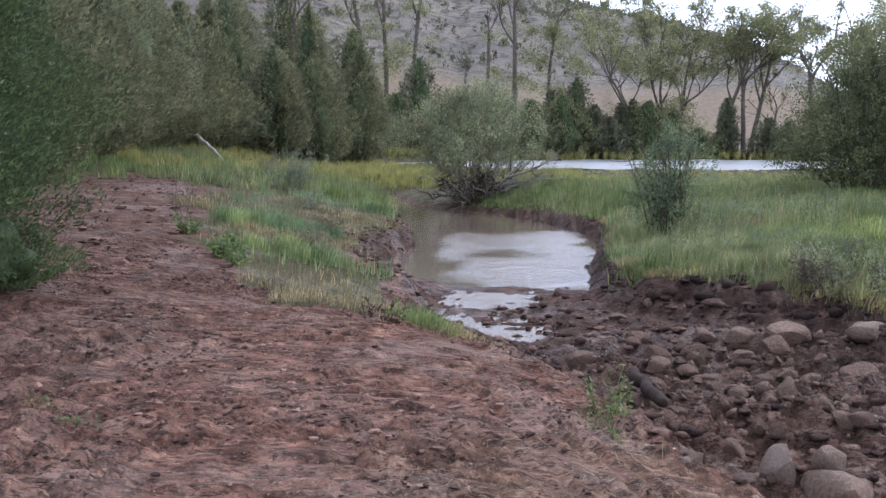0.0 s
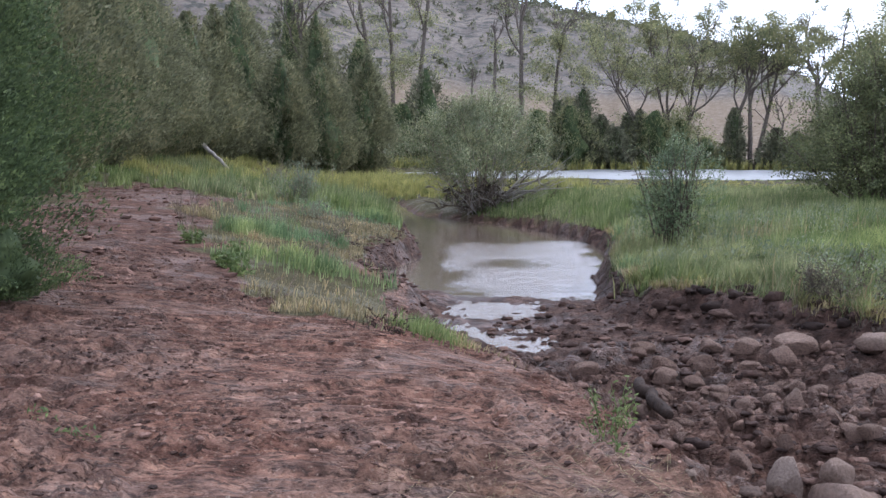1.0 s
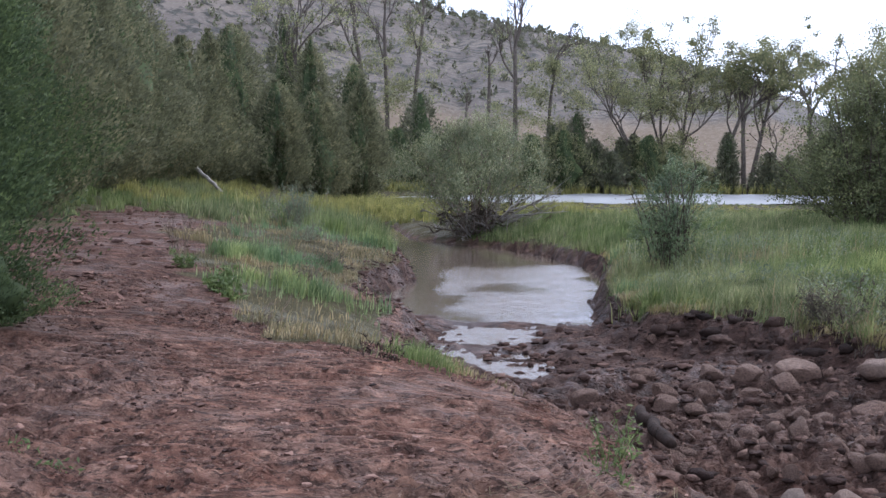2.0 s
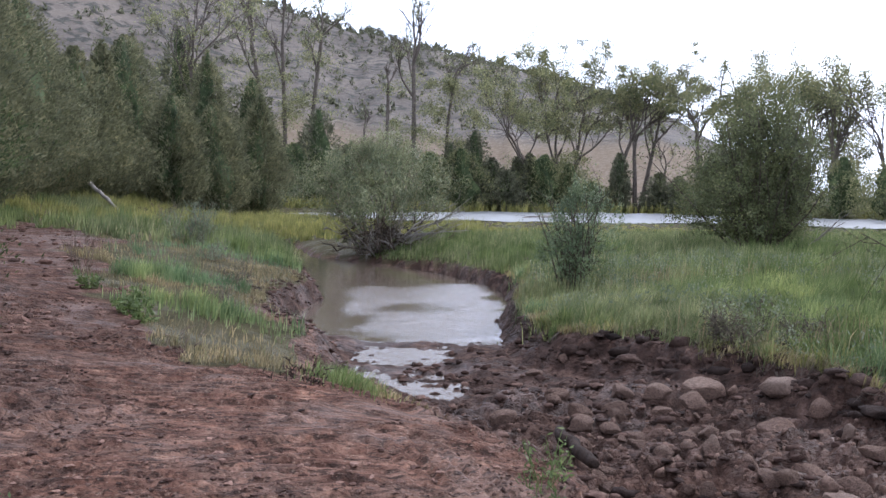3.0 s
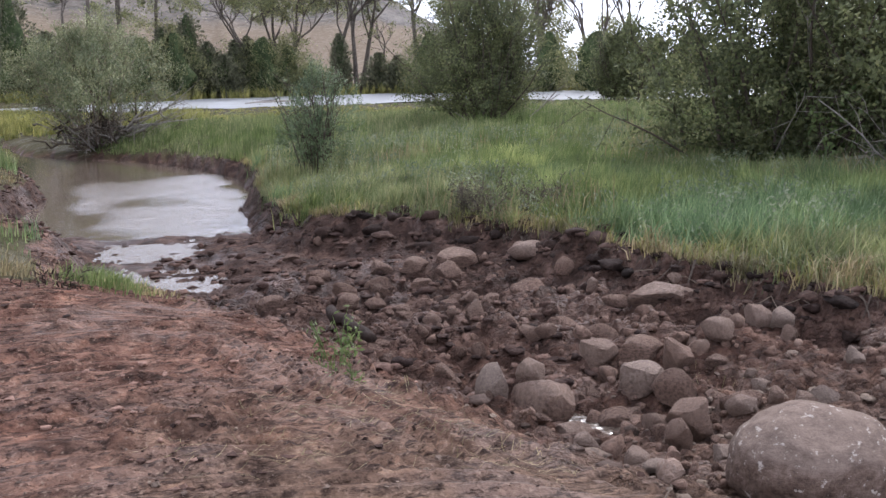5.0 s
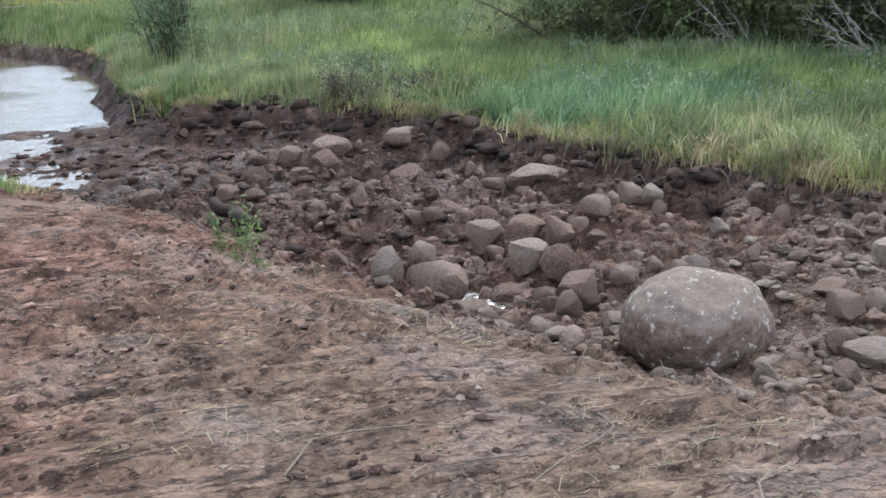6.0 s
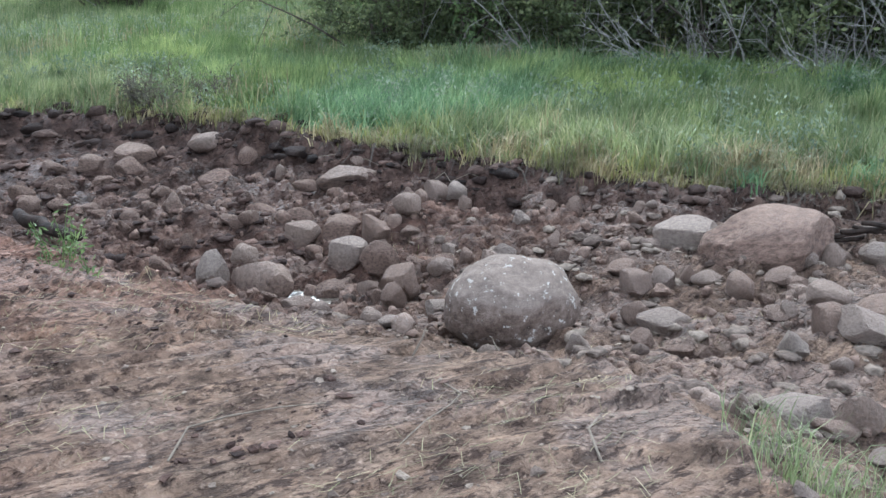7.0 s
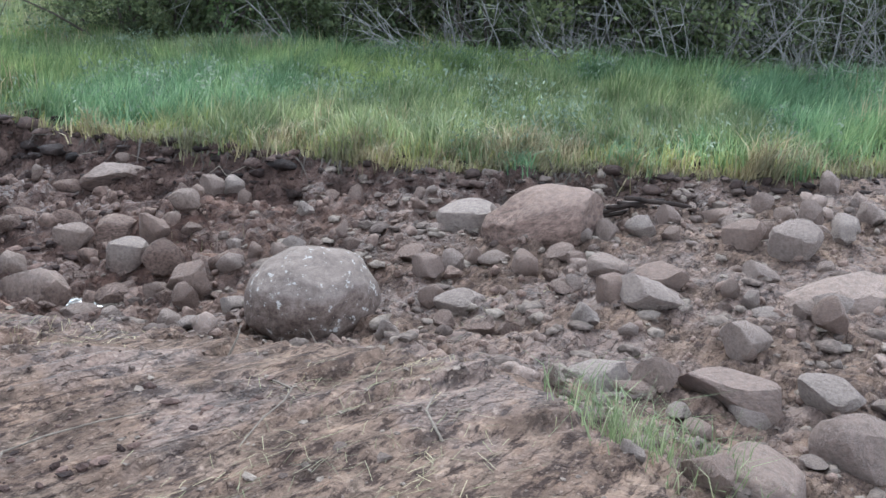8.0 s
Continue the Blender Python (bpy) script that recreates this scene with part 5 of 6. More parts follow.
SMALL = [stone_mesh(540 + k, 2, 0.6 + 0.07 * k, 17, 0.38) for k in range(8)]
# x, y, width, height of the stones that stand out, by stretches of the bed
FARTHEST = [(2.11, 11.95, 0.13, 0.09), (1.68, 11.47, 0.21, 0.07), (2.49, 10.10, 0.32, 0.10), (1.76, 10.02, 0.25, 0.15), (3.36, 9.98, 0.51, 0.16), (2.83, 9.92, 0.36, 0.11), (1.70, 9.82, 0.20, 0.08), (4.05, 9.68, 0.26, 0.12),
            (4.04, 9.53, 0.41, 0.15), (3.12, 9.53, 0.32, 0.11), (2.28, 9.32, 0.32, 0.13), (2.74, 9.32, 0.27, 0.17), (2.24, 9.12, 0.22, 0.12), (1.85, 9.07, 0.23, 0.14), (1.08, 8.84, 0.29, 0.13), (1.83, 8.84, 0.28, 0.09),
            (2.11, 8.82, 0.23, 0.09), (4.18, 8.80, 0.21, 0.15), (2.29, 8.53, 0.22, 0.07), (3.65, 8.42, 0.45, 0.15)]
FARTHER = [(2.67, 8.19, 0.29, 0.09), (1.71, 8.09, 0.18, 0.12), (3.91, 8.05, 0.17, 0.08), (2.22, 8.02, 0.22, 0.09), (3.03, 7.99, 0.20, 0.17), (4.03, 7.88, 0.14, 0.10), (2.52, 7.55, 0.14, 0.07), (2.32, 7.51, 0.17, 0.08),
           (4.07, 7.46, 0.26, 0.08), (2.69, 7.46, 0.21, 0.14), (4.66, 7.42, 0.15, 0.07), (4.44, 7.30, 0.56, 0.18), (2.93, 7.24, 0.22, 0.10), (1.75, 7.18, 0.16, 0.09), (4.62, 7.11, 0.19, 0.07), (3.36, 7.11, 0.36, 0.13),
           (3.65, 6.88, 0.32, 0.14), (2.96, 6.76, 0.14, 0.08), (3.04, 6.69, 0.19, 0.10), (4.62, 6.51, 0.15, 0.09)]
FAR = [(2.38, 6.51, 0.13, 0.10), (4.72, 6.22, 0.23, 0.18), (1.99, 6.19, 0.22, 0.12), (3.21, 6.10, 0.29, 0.17), (4.88, 6.10, 0.23, 0.13), (3.51, 6.00, 0.40, 0.13), (2.57, 5.87, 0.24, 0.20), (4.70, 5.78, 0.14, 0.12),
       (4.06, 5.78, 0.26, 0.14), (3.65, 5.68, 0.26, 0.22), (2.16, 5.57, 0.23, 0.22), (3.86, 5.48, 0.17, 0.08), (2.48, 5.45, 0.45, 0.31), (3.20, 5.40, 0.30, 0.19), (2.89, 5.18, 0.28, 0.19), (3.01, 5.18, 0.17, 0.09),
       (2.42, 5.15, 0.21, 0.09), (3.31, 5.11, 0.30, 0.19), (3.97, 5.08, 0.19, 0.10), (4.68, 5.03, 0.17, 0.11)]
MIDDLE = [(5.30, 5.01, 0.16, 0.16), (2.43, 4.90, 0.23, 0.07), (2.92, 4.73, 0.18, 0.13), (3.54, 4.72, 0.26, 0.16), (3.76, 4.65, 0.12, 0.10), (3.09, 4.59, 0.30, 0.22), (3.44, 4.55, 0.22, 0.12), (4.02, 4.52, 0.21, 0.17),
          (3.87, 4.52, 0.16, 0.11), (4.14, 4.40, 0.13, 0.08), (2.90, 4.39, 0.17, 0.13), (2.97, 4.02, 0.20, 0.07), (5.02, 3.96, 0.20, 0.10), (5.29, 3.81, 0.49, 0.23), (2.25, 3.73, 0.16, 0.10), (4.45, 3.73, 0.25, 0.12),
          (2.27, 3.61, 0.16, 0.06), (4.45, 3.37, 0.20, 0.15), (4.14, 3.35, 0.25, 0.15), (4.70, 3.33, 0.14, 0.12)]
NEAR = [(4.68, 3.14, 0.22, 0.08), (1.73, 3.13, 0.19, 0.06), (3.83, 3.08, 0.18, 0.15), (3.82, 2.85, 0.32, 0.14), (4.59, 2.84, 0.23, 0.18), (4.89, 2.73, 0.26, 0.11), (5.19, 2.69, 0.10, 0.10), (5.38, 2.64, 0.18, 0.17),
        (4.82, 2.57, 0.16, 0.11), (2.74, 2.56, 0.13, 0.09), (5.76, 2.51, 0.24, 0.13), (6.05, 2.44, 0.18, 0.13), (6.82, 2.32, 0.29, 0.13), (3.75, 2.26, 0.12, 0.08), (4.62, 2.23, 0.34, 0.13), (5.61, 2.21, 0.15, 0.11),
        (6.65, 2.15, 0.17, 0.09), (6.96, 1.99, 0.20, 0.14), (4.15, 1.94, 0.26, 0.17), (3.68, 1.89, 0.17, 0.11)]
NEARER = [(4.62, 1.85, 0.37, 0.14), (4.15, 1.74, 0.38, 0.13), (6.76, 1.74, 0.19, 0.14), (5.75, 1.72, 0.30, 0.20), (7.87, 1.71, 0.21, 0.20), (6.07, 1.68, 0.15, 0.15), (3.77, 1.66, 0.14, 0.07), (6.54, 1.49, 0.22, 0.19),
          (3.02, 1.46, 0.36, 0.15), (2.55, 1.45, 0.11, 0.10), (4.70, 1.42, 0.11, 0.10), (5.03, 1.37, 0.23, 0.11), (3.04, 1.37, 0.13, 0.07), (5.72, 1.35, 0.35, 0.24), (6.76, 1.27, 0.26, 0.15), (4.61, 1.26, 0.12, 0.12),
          (2.98, 1.24, 0.22, 0.07), (3.12, 1.21, 0.22, 0.16), (6.20, 1.16, 0.20, 0.14), (7.04, 1.15, 0.26, 0.16)]
NEAREST = [(4.47, 1.10, 0.19, 0.06), (3.84, 1.03, 0.25, 0.16), (3.78, 0.99, 0.09, 0.07), (4.48, 0.91, 0.14, 0.11), (2.84, 0.88, 0.17, 0.08), (3.31, 0.87, 0.55, 0.18), (5.02, 0.85, 0.69, 0.22), (4.80, 0.84, 0.27, 0.11),
           (3.15, 0.75, 0.23, 0.10), (1.82, 0.74, 0.11, 0.07), (4.42, 0.74, 0.20, 0.15), (3.27, 0.71, 0.13, 0.08), (2.16, 0.58, 0.20, 0.14), (3.41, 0.48, 0.29, 0.12), (2.42, 0.46, 0.42, 0.19), (3.56, 0.26, 0.14, 0.07),
           (2.96, 0.22, 0.40, 0.27)]
LOOKS = ["dusty brown-grey river stone in the mud", "rounded brown river stone half sunk in mud", "angular grey stone smeared with mud", "pale grey river stone on the creek bed"]
laid = []
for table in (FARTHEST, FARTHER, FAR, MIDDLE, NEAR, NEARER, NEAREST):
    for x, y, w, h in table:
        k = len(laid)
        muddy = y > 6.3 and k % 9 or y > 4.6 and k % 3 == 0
        # each stone is turned so its long side lies across the camera's view
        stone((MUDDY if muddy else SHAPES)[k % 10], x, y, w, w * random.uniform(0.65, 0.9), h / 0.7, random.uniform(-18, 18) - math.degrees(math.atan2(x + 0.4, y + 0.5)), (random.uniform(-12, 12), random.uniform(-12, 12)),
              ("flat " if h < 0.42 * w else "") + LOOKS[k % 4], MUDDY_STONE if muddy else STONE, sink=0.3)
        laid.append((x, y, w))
laid = np.array(laid + [(3.08, 3.4, 0.85), (5.32, 3.15, 1.0)])

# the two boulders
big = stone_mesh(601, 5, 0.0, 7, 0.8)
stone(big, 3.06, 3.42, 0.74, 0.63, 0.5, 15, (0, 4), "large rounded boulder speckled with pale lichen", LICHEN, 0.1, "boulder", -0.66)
block = stone_mesh(613, 5, 0.2, 9, 0.66)
stone(block, 5.3, 3.12, 0.82, 0.7, 0.4, -52, (4, -15), "broad sloping mud-covered boulder below the bank", DUSTY, 0.2, "boulder", -0.55)

# smaller stones between them
r = np.random.default_rng(55)
made = 0
while made < 230:
    x, y = r.uniform(1.2, 8.2), r.uniform(0.0, 10.4)
    edge = float(line_distance(np.array([x]), np.array([y]), MUD_EDGE)[0])
    bank = float(line_distance(np.array([x]), np.array([y]), RIGHT_BANK)[0])
    if not bool(inside(np.array([x]), np.array([y]), DUG)[0]) or edge < 0.65 or bank < 0.45:
        continue
    if r.uniform() > (0.35 + 0.65 * (value_noise(np.array([x * 0.9]), np.array([y * 0.9]), 9)[0] > 0.45)) * (1 if y < 8.6 else 0.15):
        continue
    w = 0.07 + 0.15 * r.uniform() ** 2.5
    if (np.hypot(laid[:, 0] - x, laid[:, 1] - y) < 0.42 * (laid[:, 2] + w)).any() or (y < 3.6 and r.uniform() < 0.45):
        continue
    stone(SMALL[made % 8], x, y, w, w * r.uniform(0.7, 1), w * r.uniform(0.55, 0.8), r.uniform(0, 360), (r.uniform(-15, 15), r.uniform(-15, 15)), "small muddy cobble among larger stones", MUDDY_STONE, sink=0.25, name="cobble")
    made += 1


# ---- clods and crumbs of soil ----
def clods(name, x, y, size, mat, label, level, seed):
    r = np.random.default_rng(seed)
    bm = bmesh.new()
    bmesh.ops.create_icosphere(bm, subdivisions=level, radius=0.5)
    base = np.array([v.co[:] for v in bm.verts])
    faces = np.array([[v.index for v in f.verts] for f in bm.faces])
    bm.free()
    n, m = len(x), len(base)
    z = ground_z(x, y)
    v = base[None] * (1 + r.normal(size=(n, m, 1)) * (0.27 if level == 1 else 0.2))
    v = v * size[:, None, None] * r.uniform(0.55, 1.45, (n, 1, 3)) * [1.15, 1.1, 0.55]
    v = v + np.stack([x, y, z + size * 0.12], -1)[:, None]
    f = faces[None] + (np.arange(n) * m)[:, None, None]
    return tagged(place(name, from_arrays(name, v.reshape(-1, 3), f.reshape(-1, 3), level > 1), mat), label, "soil", kind="stuff")


def spread(n, x0, x1, y0, y1, seed, keep):
    r = np.random.default_rng(seed)
    x, y = r.uniform(x0, x1, n), r.uniform(y0, y1, n)
    k = keep(x, y, r)
    x, y = x[k], y[k]
    return x, y, r


x, y, r = spread(8500, 0, 8, 0, 13.5, 701, lambda x, y, r: inside(x, y, DUG) & (line_distance(x, y, MUD_EDGE) > 0.25) & (r.uniform(size=len(x)) < 0.3 + 0.7 * smooth(-0.1, 0.3, fbm(x, y, 3, 91))))
late = y < 5.6
size = 0.02 + 0.10 * r.uniform(size=len(x)) ** 3
for lot, mat, label in ((~late, CLOD_DARK, "wet dark clods of dug soil"), (late, CLOD_PALE, "dry brown clods of dug soil")):
    for wide, level in ((size > 0.05, 2), (size <= 0.05, 1)):
        q = lot & wide
        clods("soil_clods", x[q], y[q], size[q], mat, label, level, 711 + level)
x, y, r = spread(20000, -5, 2.3, 0.4, 12, 702, lambda x, y, r: on_mud(x, y) & ~(inside(x, y, DUG) & (line_distance(x, y, MUD_EDGE) > 0.6)) & (r.uniform(size=len(x)) < 0.10 + 0.9 * smooth(0.0, 0.3, fbm(x * 0.9, y * 0.9, 4, 92))))
size = 0.008 + 0.04 * r.uniform(size=len(x)) ** 4
pale = (y < 3.4) & (x > -0.3)
clods("soil_crumbs", x[~pale], y[~pale], size[~pale], CLOD_RED, "crumbs of churned reddish mud", 1, 713)
clods("soil_crumbs", x[pale], y[pale], size[pale] * 0.8, CLOD_PALE, "crumbs of dry greyish soil", 1, 714)
x, y, r = spread(9000, -4.8, 1.5, 2.0, 11, 731, lambda x, y, r: on_mud(x, y) & ~inside(x, y, DUG) & (r.uniform(size=len(x)) < 0.9 * smooth(0.1, 0.3, fbm(x * 1.1, y * 1.4, 3, 32) + 0.2 * smooth(-1.5, -3.0, x) * smooth(9, 6, y)) + 0.02))
clods("soil_clods", x, y, 0.012 + 0.035 * r.uniform(size=len(x)) ** 3, CLOD_DARK, "heaps of dark clods churned up in the mud", 1, 733)
# broken soil along the cut bank
x, y, r = spread(16000, 1.8, 9, 0.5, 16, 703, lambda x, y, r: (line_distance(x, y, RIGHT_BANK) < 0.45) & inside(x, y, DUG))
clods("bank_clods", x, y, 0.012 + 0.06 * r.uniform(size=len(x)) ** 3, CLOD_BLACK, "crumbling dark soil of the cut bank", 1, 715)
x, y, r = spread(9000, -5, 0, 9, 30, 708, lambda x, y, r: line_distance(x, y, LEFT_BANK) < 0.35)
clods("bank_clods", x, y, 0.02 + 0.09 * r.uniform(size=len(x)) ** 3, CLOD_DARK, "crumbled dark lumps along the creek's near bank", 1, 720)
x, y, r = spread(18000, -1.5, 3.0, 0.6, 3.8, 709, lambda x, y, r: on_mud(x, y) & (r.uniform(size=len(x)) < 0.03 + 0.5 * smooth(0.05, 0.4, fbm(x * 1.4, y * 1.4, 3, 96))))
clods("soil_crumbs", x, y, 0.006 + 0.02 * r.uniform(size=len(x)) ** 3, CLOD_PALE, "flaky crumbs of dry soil", 1, 721)
x, y, r = spread(5200, 1.8, 9.5, 0.5, 16, 707, lambda x, y, r: (line_distance(x, y, RIGHT_BANK) < 0.34) & (r.uniform(size=len(x)) < 0.25 + 0.75 * smooth(-0.1, 0.2, fbm(x * 1.5, y * 1.5, 2, 77))))
clods("bank_clods", x, y, 0.06 + 0.14 * r.uniform(size=len(x)) ** 2, CLOD_BLACK, "torn lumps of dark turf soil along the cut bank", 2, 719)

x, y, r = spread(9000, -12, -0.5, 9, 30, 705, lambda x, y, r: on_mud(x, y) & (r.uniform(size=len(x)) < 0.1 + 0.9 * smooth(-0.05, 0.3, fbm(x * 0.8, y * 0.8, 3, 93))))
clods("soil_clods", x, y, 0.03 + 0.12 * r.uniform(size=len(x)) ** 3, CLOD_RED, "lumps of churned mud below the junipers", 1, 717)

# rubble too small to count
x, y, r = spread(2600, 0.9, 8.4, 0, 10.6, 704, lambda x, y, r: inside(x, y, DUG) & (line_distance(x, y, MUD_EDGE) > 0.55) & (line_distance(x, y, RIGHT_BANK) > 0.4) & (r.uniform(size=len(x)) < np.interp(y, [2, 4, 8.4, 8.8], [0.45, 0.7, 0.7, 0.15])))


def rubble(x, y, size, seed, shapes):
    r = np.random.default_rng(seed)
    V, F, n = [], [], 0
    banks = []
    for me in shapes:
        v = np.empty(len(me.vertices) * 3)
        me.vertices.foreach_get("co", v)
        f = np.array([list(q.vertices) for q in me.polygons])
        banks.append((v.reshape(-1, 3), f))
    z = ground_z(x, y)
    for i in range(len(x)):
        v, f = banks[i % 8]
        m = np.array(Euler(r.uniform(-3, 3, 3)).to_matrix())
        V.append((v * r.uniform(0.7, 1.2, 3)) @ m.T * size[i] * 1.2 + [x[i], y[i], z[i] + size[i] * 0.05])
        F.append(f + n)
        n += len(v)
    return tagged(place("rubble", from_arrays("rubble", np.concatenate(V), np.concatenate(F)), MUDDY_STONE), "muddy brown rubble between the stones", "rubble", kind="stuff")


FINE = [stone_mesh(560 + k, 1, 0.5) for k in range(8)]
rubble(x, y, 0.04 + 0.05 * r.uniform(size=len(x)) ** 2, 716, FINE)
x, y, r = spread(1500, 0.9, 8.4, 0, 10.2, 706, lambda x, y, r: inside(x, y, DUG) & (line_distance(x, y, MUD_EDGE) > 0.55) & (line_distance(x, y, RIGHT_BANK) > 0.45) & (r.uniform(size=len(x)) < np.where(y > 8.4, 0.12, 0.35 + 0.65 * smooth(-0.25, 0.1, fbm(x * 0.8, y * 0.8, 2, 94)))))
free = np.array([(np.hypot(laid[:, 0] - a, laid[:, 1] - b) > 0.45 * laid[:, 2] + 0.04).all() for a, b in zip(x, y)]) & (r.uniform(size=len(x)) < np.interp(y, [2, 5], [0.3, 0.75]))
x, y = x[free], y[free]
rubble(x, y, 0.07 + 0.13 * r.uniform(size=len(x)) ** 2.5, 718, SMALL)


# ---- small things ----
def log(name, a, b, radius, mat, label, category="log", sides=10, seed=1):
    r = np.random.default_rng(seed)
    a, b = np.array(a, float), np.array(b, float)
    n = 9
    pts = np.array([a + (b - a) * s / (n - 1) for s in range(n)]) + r.normal(size=(n, 3)) * radius * 0.18
    sh = Shape()
    rad = np.linspace(radius, radius * 0.8, n) * r.uniform(0.9, 1.1, n)
    rad[0], rad[-1] = rad[0] * 0.75, rad[-1] * 0.6
    sh.tube(np.concatenate([pts[:1], pts, pts[-1:]]), np.concatenate([[0.002], rad, [0.002]]), sides)
    return tagged(place(name, sh.mesh(name), mat), label, category)


log("sunken_log", (1.46, 7.9, -0.54), (1.57, 6.62, -0.50), 0.06, LOG, "dark wet log lying among the stones", seed=3)
log("fallen_log", (-14.6, 43.6, gz(-14.6, 43.6) + 1.0), (-12.9, 42.2, gz(-12.9, 42.2) + 0.25), 0.09, DEAD, "pale fallen log leaning on the slope", seed=4)
for k in range(5):
    a = (5.75 + 0.08 * k, 2.95 - 0.03 * k, -0.46 + 0.03 * k)
    log("broken_branch", a, (6.35 + 0.05 * k, 2.85 - 0.1 * k + 0.08 * (k % 2), -0.50 + 0.05 * (k % 3)), 0.022, LOG, "dark broken branch wedged beside a boulder", "branch", 6, 10 + k)


def stick(pts, radius, label, mat=None, name="twig"):
    sh = Shape()
    pts = [(x, y, gz(x, y) + h) for x, y, h in pts]
    sh.tube(np.array(pts), np.linspace(radius, radius * 0.5, len(pts)), 5)
    return tagged(place(name, sh.mesh(name), mat or TWIG), label, "stick")


stick([(1.47, 2.1, 0.03), (1.45, 1.98, 0.03), (1.33, 1.9, 0.02), (1.18, 1.86, 0.02), (1.02, 1.8, 0.0)], 0.005, "bent pale twig lying on dry mud")
stick([(0.35, 2.2, 0.0), (0.5, 2.36, 0.03), (0.66, 2.36, 0.02), (0.84, 2.3, 0.02), (1.0, 2.24, 0.01)], 0.005, "thin curved twig lying on dry mud")
stick([(1.7, 2.62, 0.0), (1.74, 2.6, 0.08), (1.78, 2.62, 0.13)], 0.006, "short pale twig sticking up by the boulder")
stick([(2.0, 2.35, 0.0), (2.02, 2.38, 0.09), (2.0, 2.42, 0.15)], 0.005, "short pale twig sticking up by the boulder")
stick([(1.5, 1.3, 0.0), (1.56, 1.42, 0.04), (1.72, 1.5, 0.02)], 0.006, "thin root lying on dry mud")
stick([(4.95, 6.6, 0.02), (5.05, 6.5, 0.06), (5.0, 6.35, 0.02), (5.12, 6.2, 0.05), (5.2, 6.1, 0.01)], 0.006, "pale root hanging from the cut bank")
stick([(4.5, 7.9, 0.02), (4.62, 7.75, 0.05), (4.6, 7.55, 0.02), (4.72, 7.35, 0.06), (4.8, 7.2, 0.01)], 0.006, "pale root hanging from the cut bank")
stick([(9.6, 29.0, 0), (9.45, 29.1, 0.8), (9.2, 29.2, 1.6)], 0.03, "thin bare pole leaning in the meadow", DEAD, "pole")
# drift wood at the river
log("driftwood", (9.0, 83.0, -0.9), (13.0, 83.6, -0.8), 0.18, DEAD, "pale driftwood stranded in the river", seed=21)


def forb(x, y, height, label, n=60, seed=1, leaf=(0.05, 0.022), mat=None):
    r = np.random.default_rng(seed)
    ob = thing("weed", x, y, gz(x, y), label, "plant", "weeds on the mud")
    pts = []
    for _ in range(7):
        sh = Shape()
        q = stem_path(r, height, 0.35, 0.07, 5, 0.25)
        sh.tube(q, np.linspace(0.005, 0.002, len(q)), 4)
        place("stem", sh.mesh("stem"), FORB, ob)
        pts.append(along([q], r, n // 7, 0.2, 1.0, 0.03))
    place("foliage", leaves("foliage", np.concatenate(pts), leaf[0], leaf[1], r), mat or FORB, ob)
    return ob


for k, (x, y, h, n) in enumerate(((1.02, 5.4, 0.42, 170), (0.95, 5.15, 0.3, 80), (1.02, 4.85, 0.26, 100), (1.26, 4.9, 0.2, 90), (-2.06, 4.35, 0.14, 120), (-1.81, 4.15, 0.16, 170), (-2.6, 4.3, 0.1, 80),
                                   (-3.2, 11.2, 0.45, 300), (-2.9, 10.7, 0.35, 200), (-4.3, 13.0, 0.4, 200))):
    forb(x, y, h, "bright green leafy weed growing in mud", n, 900 + k, (0.042, 0.016) if y < 9 else (0.08, 0.035))


def tuft(x, y, height, n, width, mat, label, seed, spread=0.09, lean=0.7):
    r = np.random.default_rng(seed)
    ob = blades("grass_tuft", x + r.normal(size=n) * spread, y + r.normal(size=n) * spread, height, width, mat, label, lean, seed)
    ob["category"] = "grass"
    return ob


tuft(2.0, 0.8, 0.22, 160, 0.004, MEADOW, "green grass tuft at the mud's edge", 31, 0.12, 1.3)
tuft(2.14, 1.0, 0.16, 110, 0.004, MEADOW, "green grass tuft at the mud's edge", 32, 0.1, 1.3)
tuft(2.26, 0.62, 0.2, 140, 0.004, MEADOW, "green grass tuft at the mud's edge", 33, 0.12, 1.3)
tuft(-0.35, 8.05, 0.15, 800, 0.008, MEADOW, "yellow-green tussock at the end of the bank", 34, 0.17, 0.8)
tuft(-0.1, 8.1, 0.1, 500, 0.008, STRAW, "straw tussock at the end of the bank", 35, 0.22, 1.1)


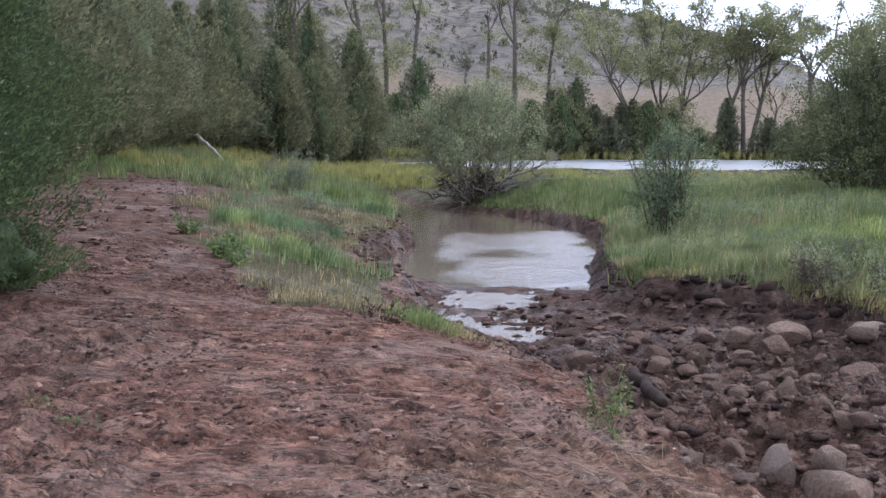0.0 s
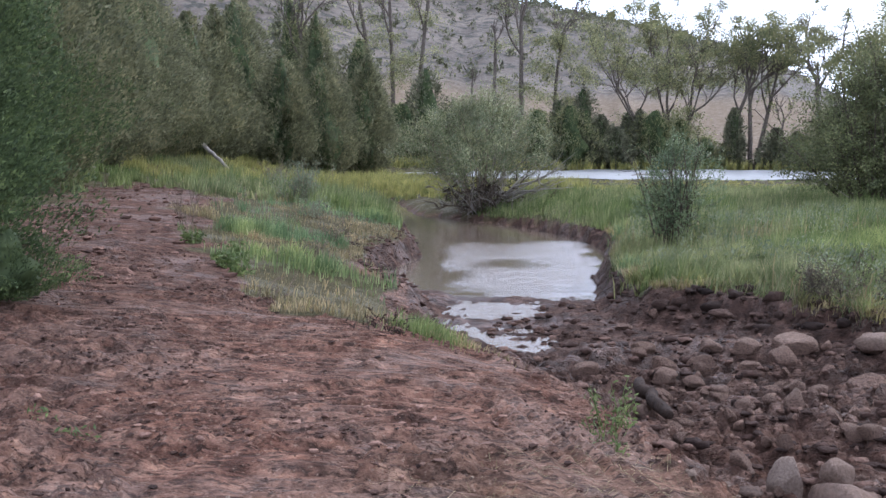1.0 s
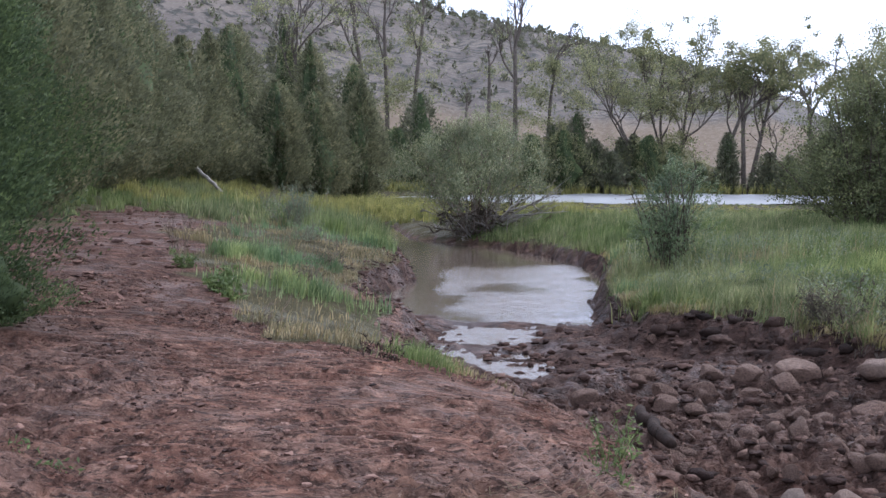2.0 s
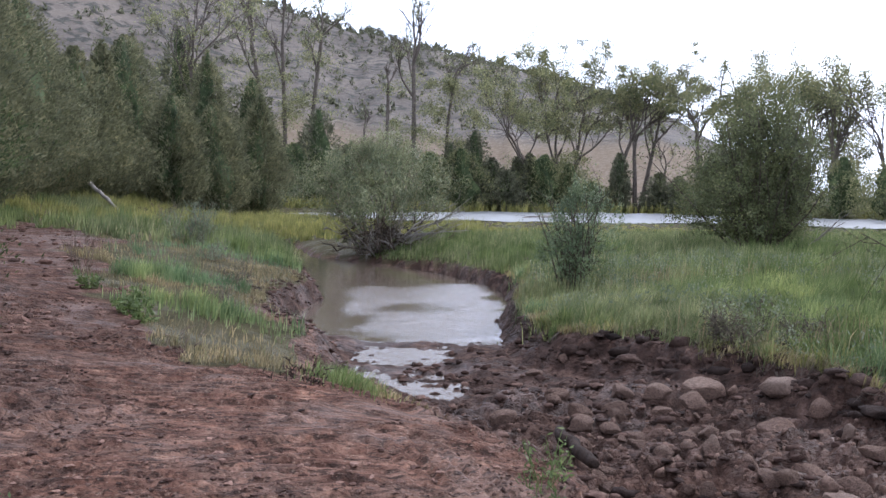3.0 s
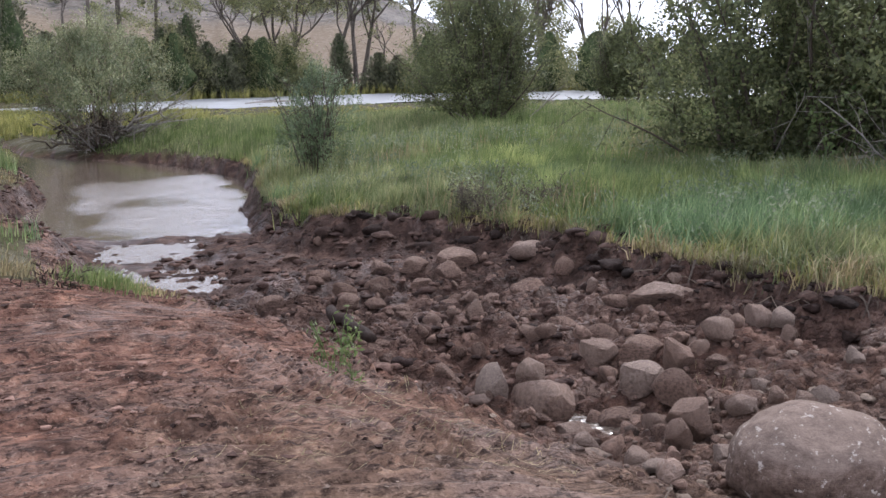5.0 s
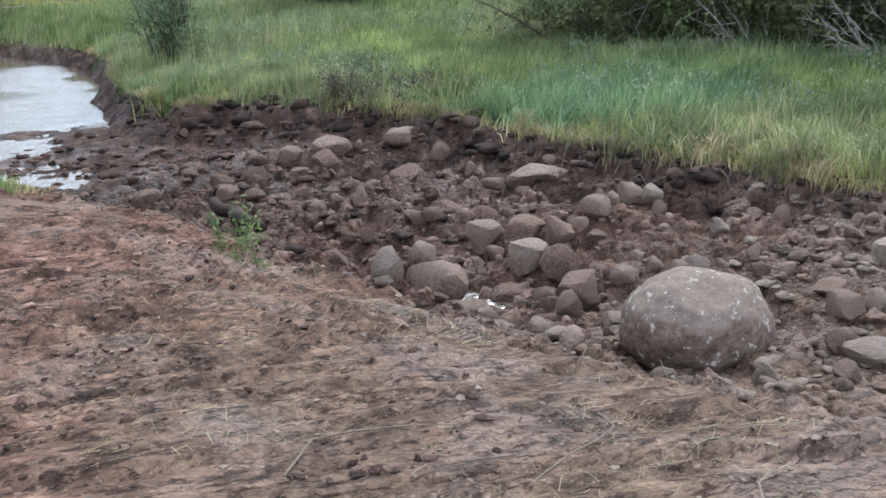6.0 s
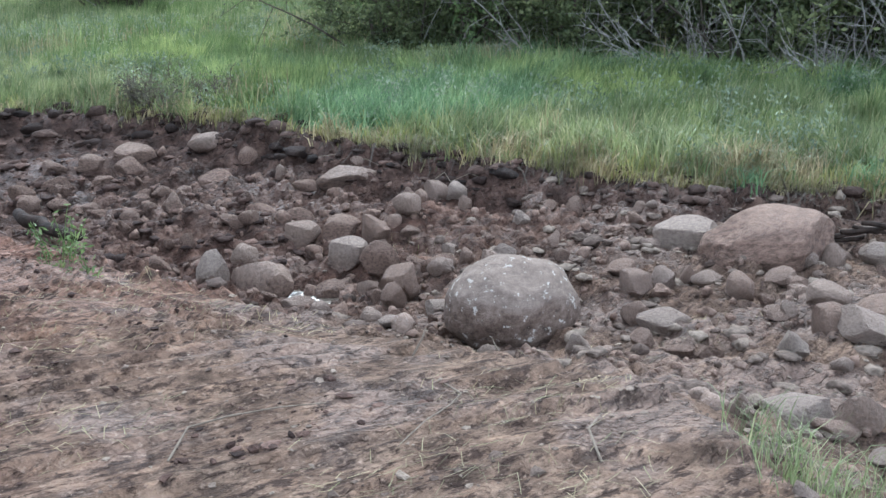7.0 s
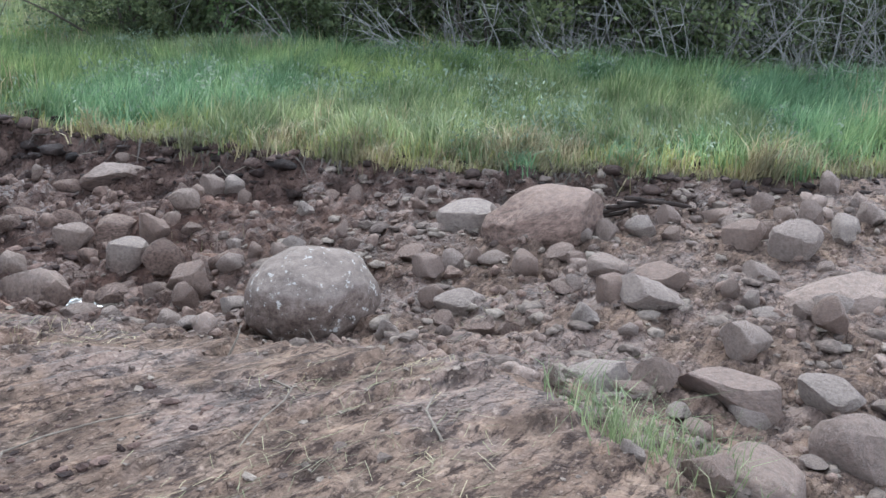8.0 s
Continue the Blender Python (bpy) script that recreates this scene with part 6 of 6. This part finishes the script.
def litter(x, y, n, spread, label, seed, length=0.09):
    """Straw lying flat on the ground."""
    r = np.random.default_rng(seed)
    n = n // 4
    px, py = x + r.normal(size=n) * spread, y + r.normal(size=n) * spread * 0.6
    a = r.normal(size=n) * 0.7 + 0.3
    L = length * r.uniform(0.4, 1.3, n)
    ex, ey = px + np.cos(a) * L, py + np.sin(a) * L
    mx, my = (px + ex) / 2, (py + ey) / 2
    w = 0.0011
    ox, oy = -np.sin(a) * w, np.cos(a) * w
    z0, z1, z2 = ground_z(px, py) + 0.006, ground_z(mx, my) + r.uniform(0.004, 0.010, n), ground_z(ex, ey) + 0.008
    v = np.stack([np.stack([px - ox, py - oy, z0], -1), np.stack([px + ox, py + oy, z0], -1), np.stack([mx + ox, my + oy, z1], -1), np.stack([mx - ox, my - oy, z1], -1),
                  np.stack([ex + ox, ey + oy, z2], -1), np.stack([ex - ox, ey - oy, z2], -1)], 1).reshape(-1, 3)
    k = np.arange(n)[:, None] * 6
    f = np.concatenate([k + [0, 1, 2, 3], k + [3, 2, 4, 5]])
    return tagged(place("straw_litter", from_arrays("straw_litter", v, f, False), STRAW), label, "straw", kind="stuff")


for k, (x, y, n) in enumerate(((1.62, 1.95, 150), (1.72, 1.7, 150), (1.85, 1.75, 110), (1.3, 3.9, 400), (1.45, 3.4, 360), (0.2, 2.6, 260), (1.2, 4.5, 300), (1.0, 4.3, 260), (0.55, 4.1, 240), (3.0, 2.6, 160), (3.9, 2.6, 160), (3.7, 5.3, 200), (2.3, 2.5, 200), (0.9, 1.6, 300), (1.3, 1.2, 300), (0.3, 3.5, 300))):
    litter(x, y, n, 0.22, "flattened straw scattered on the mud", 40 + k)

shrub("low_shrub", 4.1, 10.95, 0.62, 0.55, 36, 2200, (0.045, 0.018), (STEM, DRAB), "low brownish shrub on the meadow's edge", 431, 0.4, 4, 0, 0.15, 0.05)
shrub("low_shrub", 4.7, 10.6, 0.5, 0.55, 24, 1200, (0.045, 0.018), (STEM, DRAB), "low brownish shrub on the meadow's edge", 432, 0.3, 4, 0, 0.15, 0.05)
shrub("dead_brush", -0.8, 7.75, 0.3, 0.7, 26, 260, (0.03, 0.01), (LOG, DRAB), "dark heap of dead brush beside the mud", 433, 0.22, 5, 0, 0.2, 0.04)
shrub("bare_sapling", -4.95, 14.6, 0.9, 0.3, 9, 60, (0.03, 0.012), (TWIG, DRAB), "thin bare twiggy sapling in the mud", 434, 0.25, 5, 0, 0.3, 0.03)
shrub("bare_sapling", -2.0, 8.7, 0.55, 0.25, 4, 30, (0.03, 0.012), (TWIG, DRAB), "thin bare twiggy sapling in the mud", 435, 0.1, 4, 0, 0.3, 0.03)
for k, (x, y, h) in enumerate(((-3.0, 17.0, 0.5), (-4.0, 19.5, 0.6), (-2.6, 13.0, 0.45), (-6.5, 26.0, 0.9), (-8.0, 31.0, 1.0))):
    shrub("sage_bush", x, y, h, 0.5, 16, 900, (0.05, 0.018), (TWIG, SAGE if k % 2 else DRAB), "small grey-green brush on the creek bank", 440 + k, 0.2, 4, 0, 0.1, 0.05)
# grey dead brush before the thicket
for k, (x, y, h, n) in enumerate(((9.6, 9.7, 1.3, 12), (10.6, 7.5, 1.7, 22), (11.3, 6.1, 1.9, 30), (11.8, 4.6, 2.0, 34), (12.5, 3.3, 1.8, 28), (13.0, 2.1, 1.7, 22))):
    shrub("dead_brush", x, y, h, 0.9, n, 120, (0.05, 0.02), (DEAD, DRAB), "tangle of bare grey dead branches before the thicket", 450 + k, 0.6, 9, 0, 0.15, 0.05)
shrub("leafy_shoot", 9.35, 10.9, 1.5, 0.25, 9, 500, (0.09, 0.045), (STEM, FORB), "bright green leafy shoots before the dark thicket", 460, 0.25, 5, 0, 0.1, 0.06)
for k, (x, y) in enumerate(((6.35, 4.75), (6.55, 4.45), (6.8, 4.3), (7.05, 4.0), (5.9, 5.5), (5.55, 6.2))):
    tuft(x, y, 0.3, 260, 0.009, STRAW, "dry straw-coloured tussock at the lip of the bank", 470 + k, 0.13, 1.2)
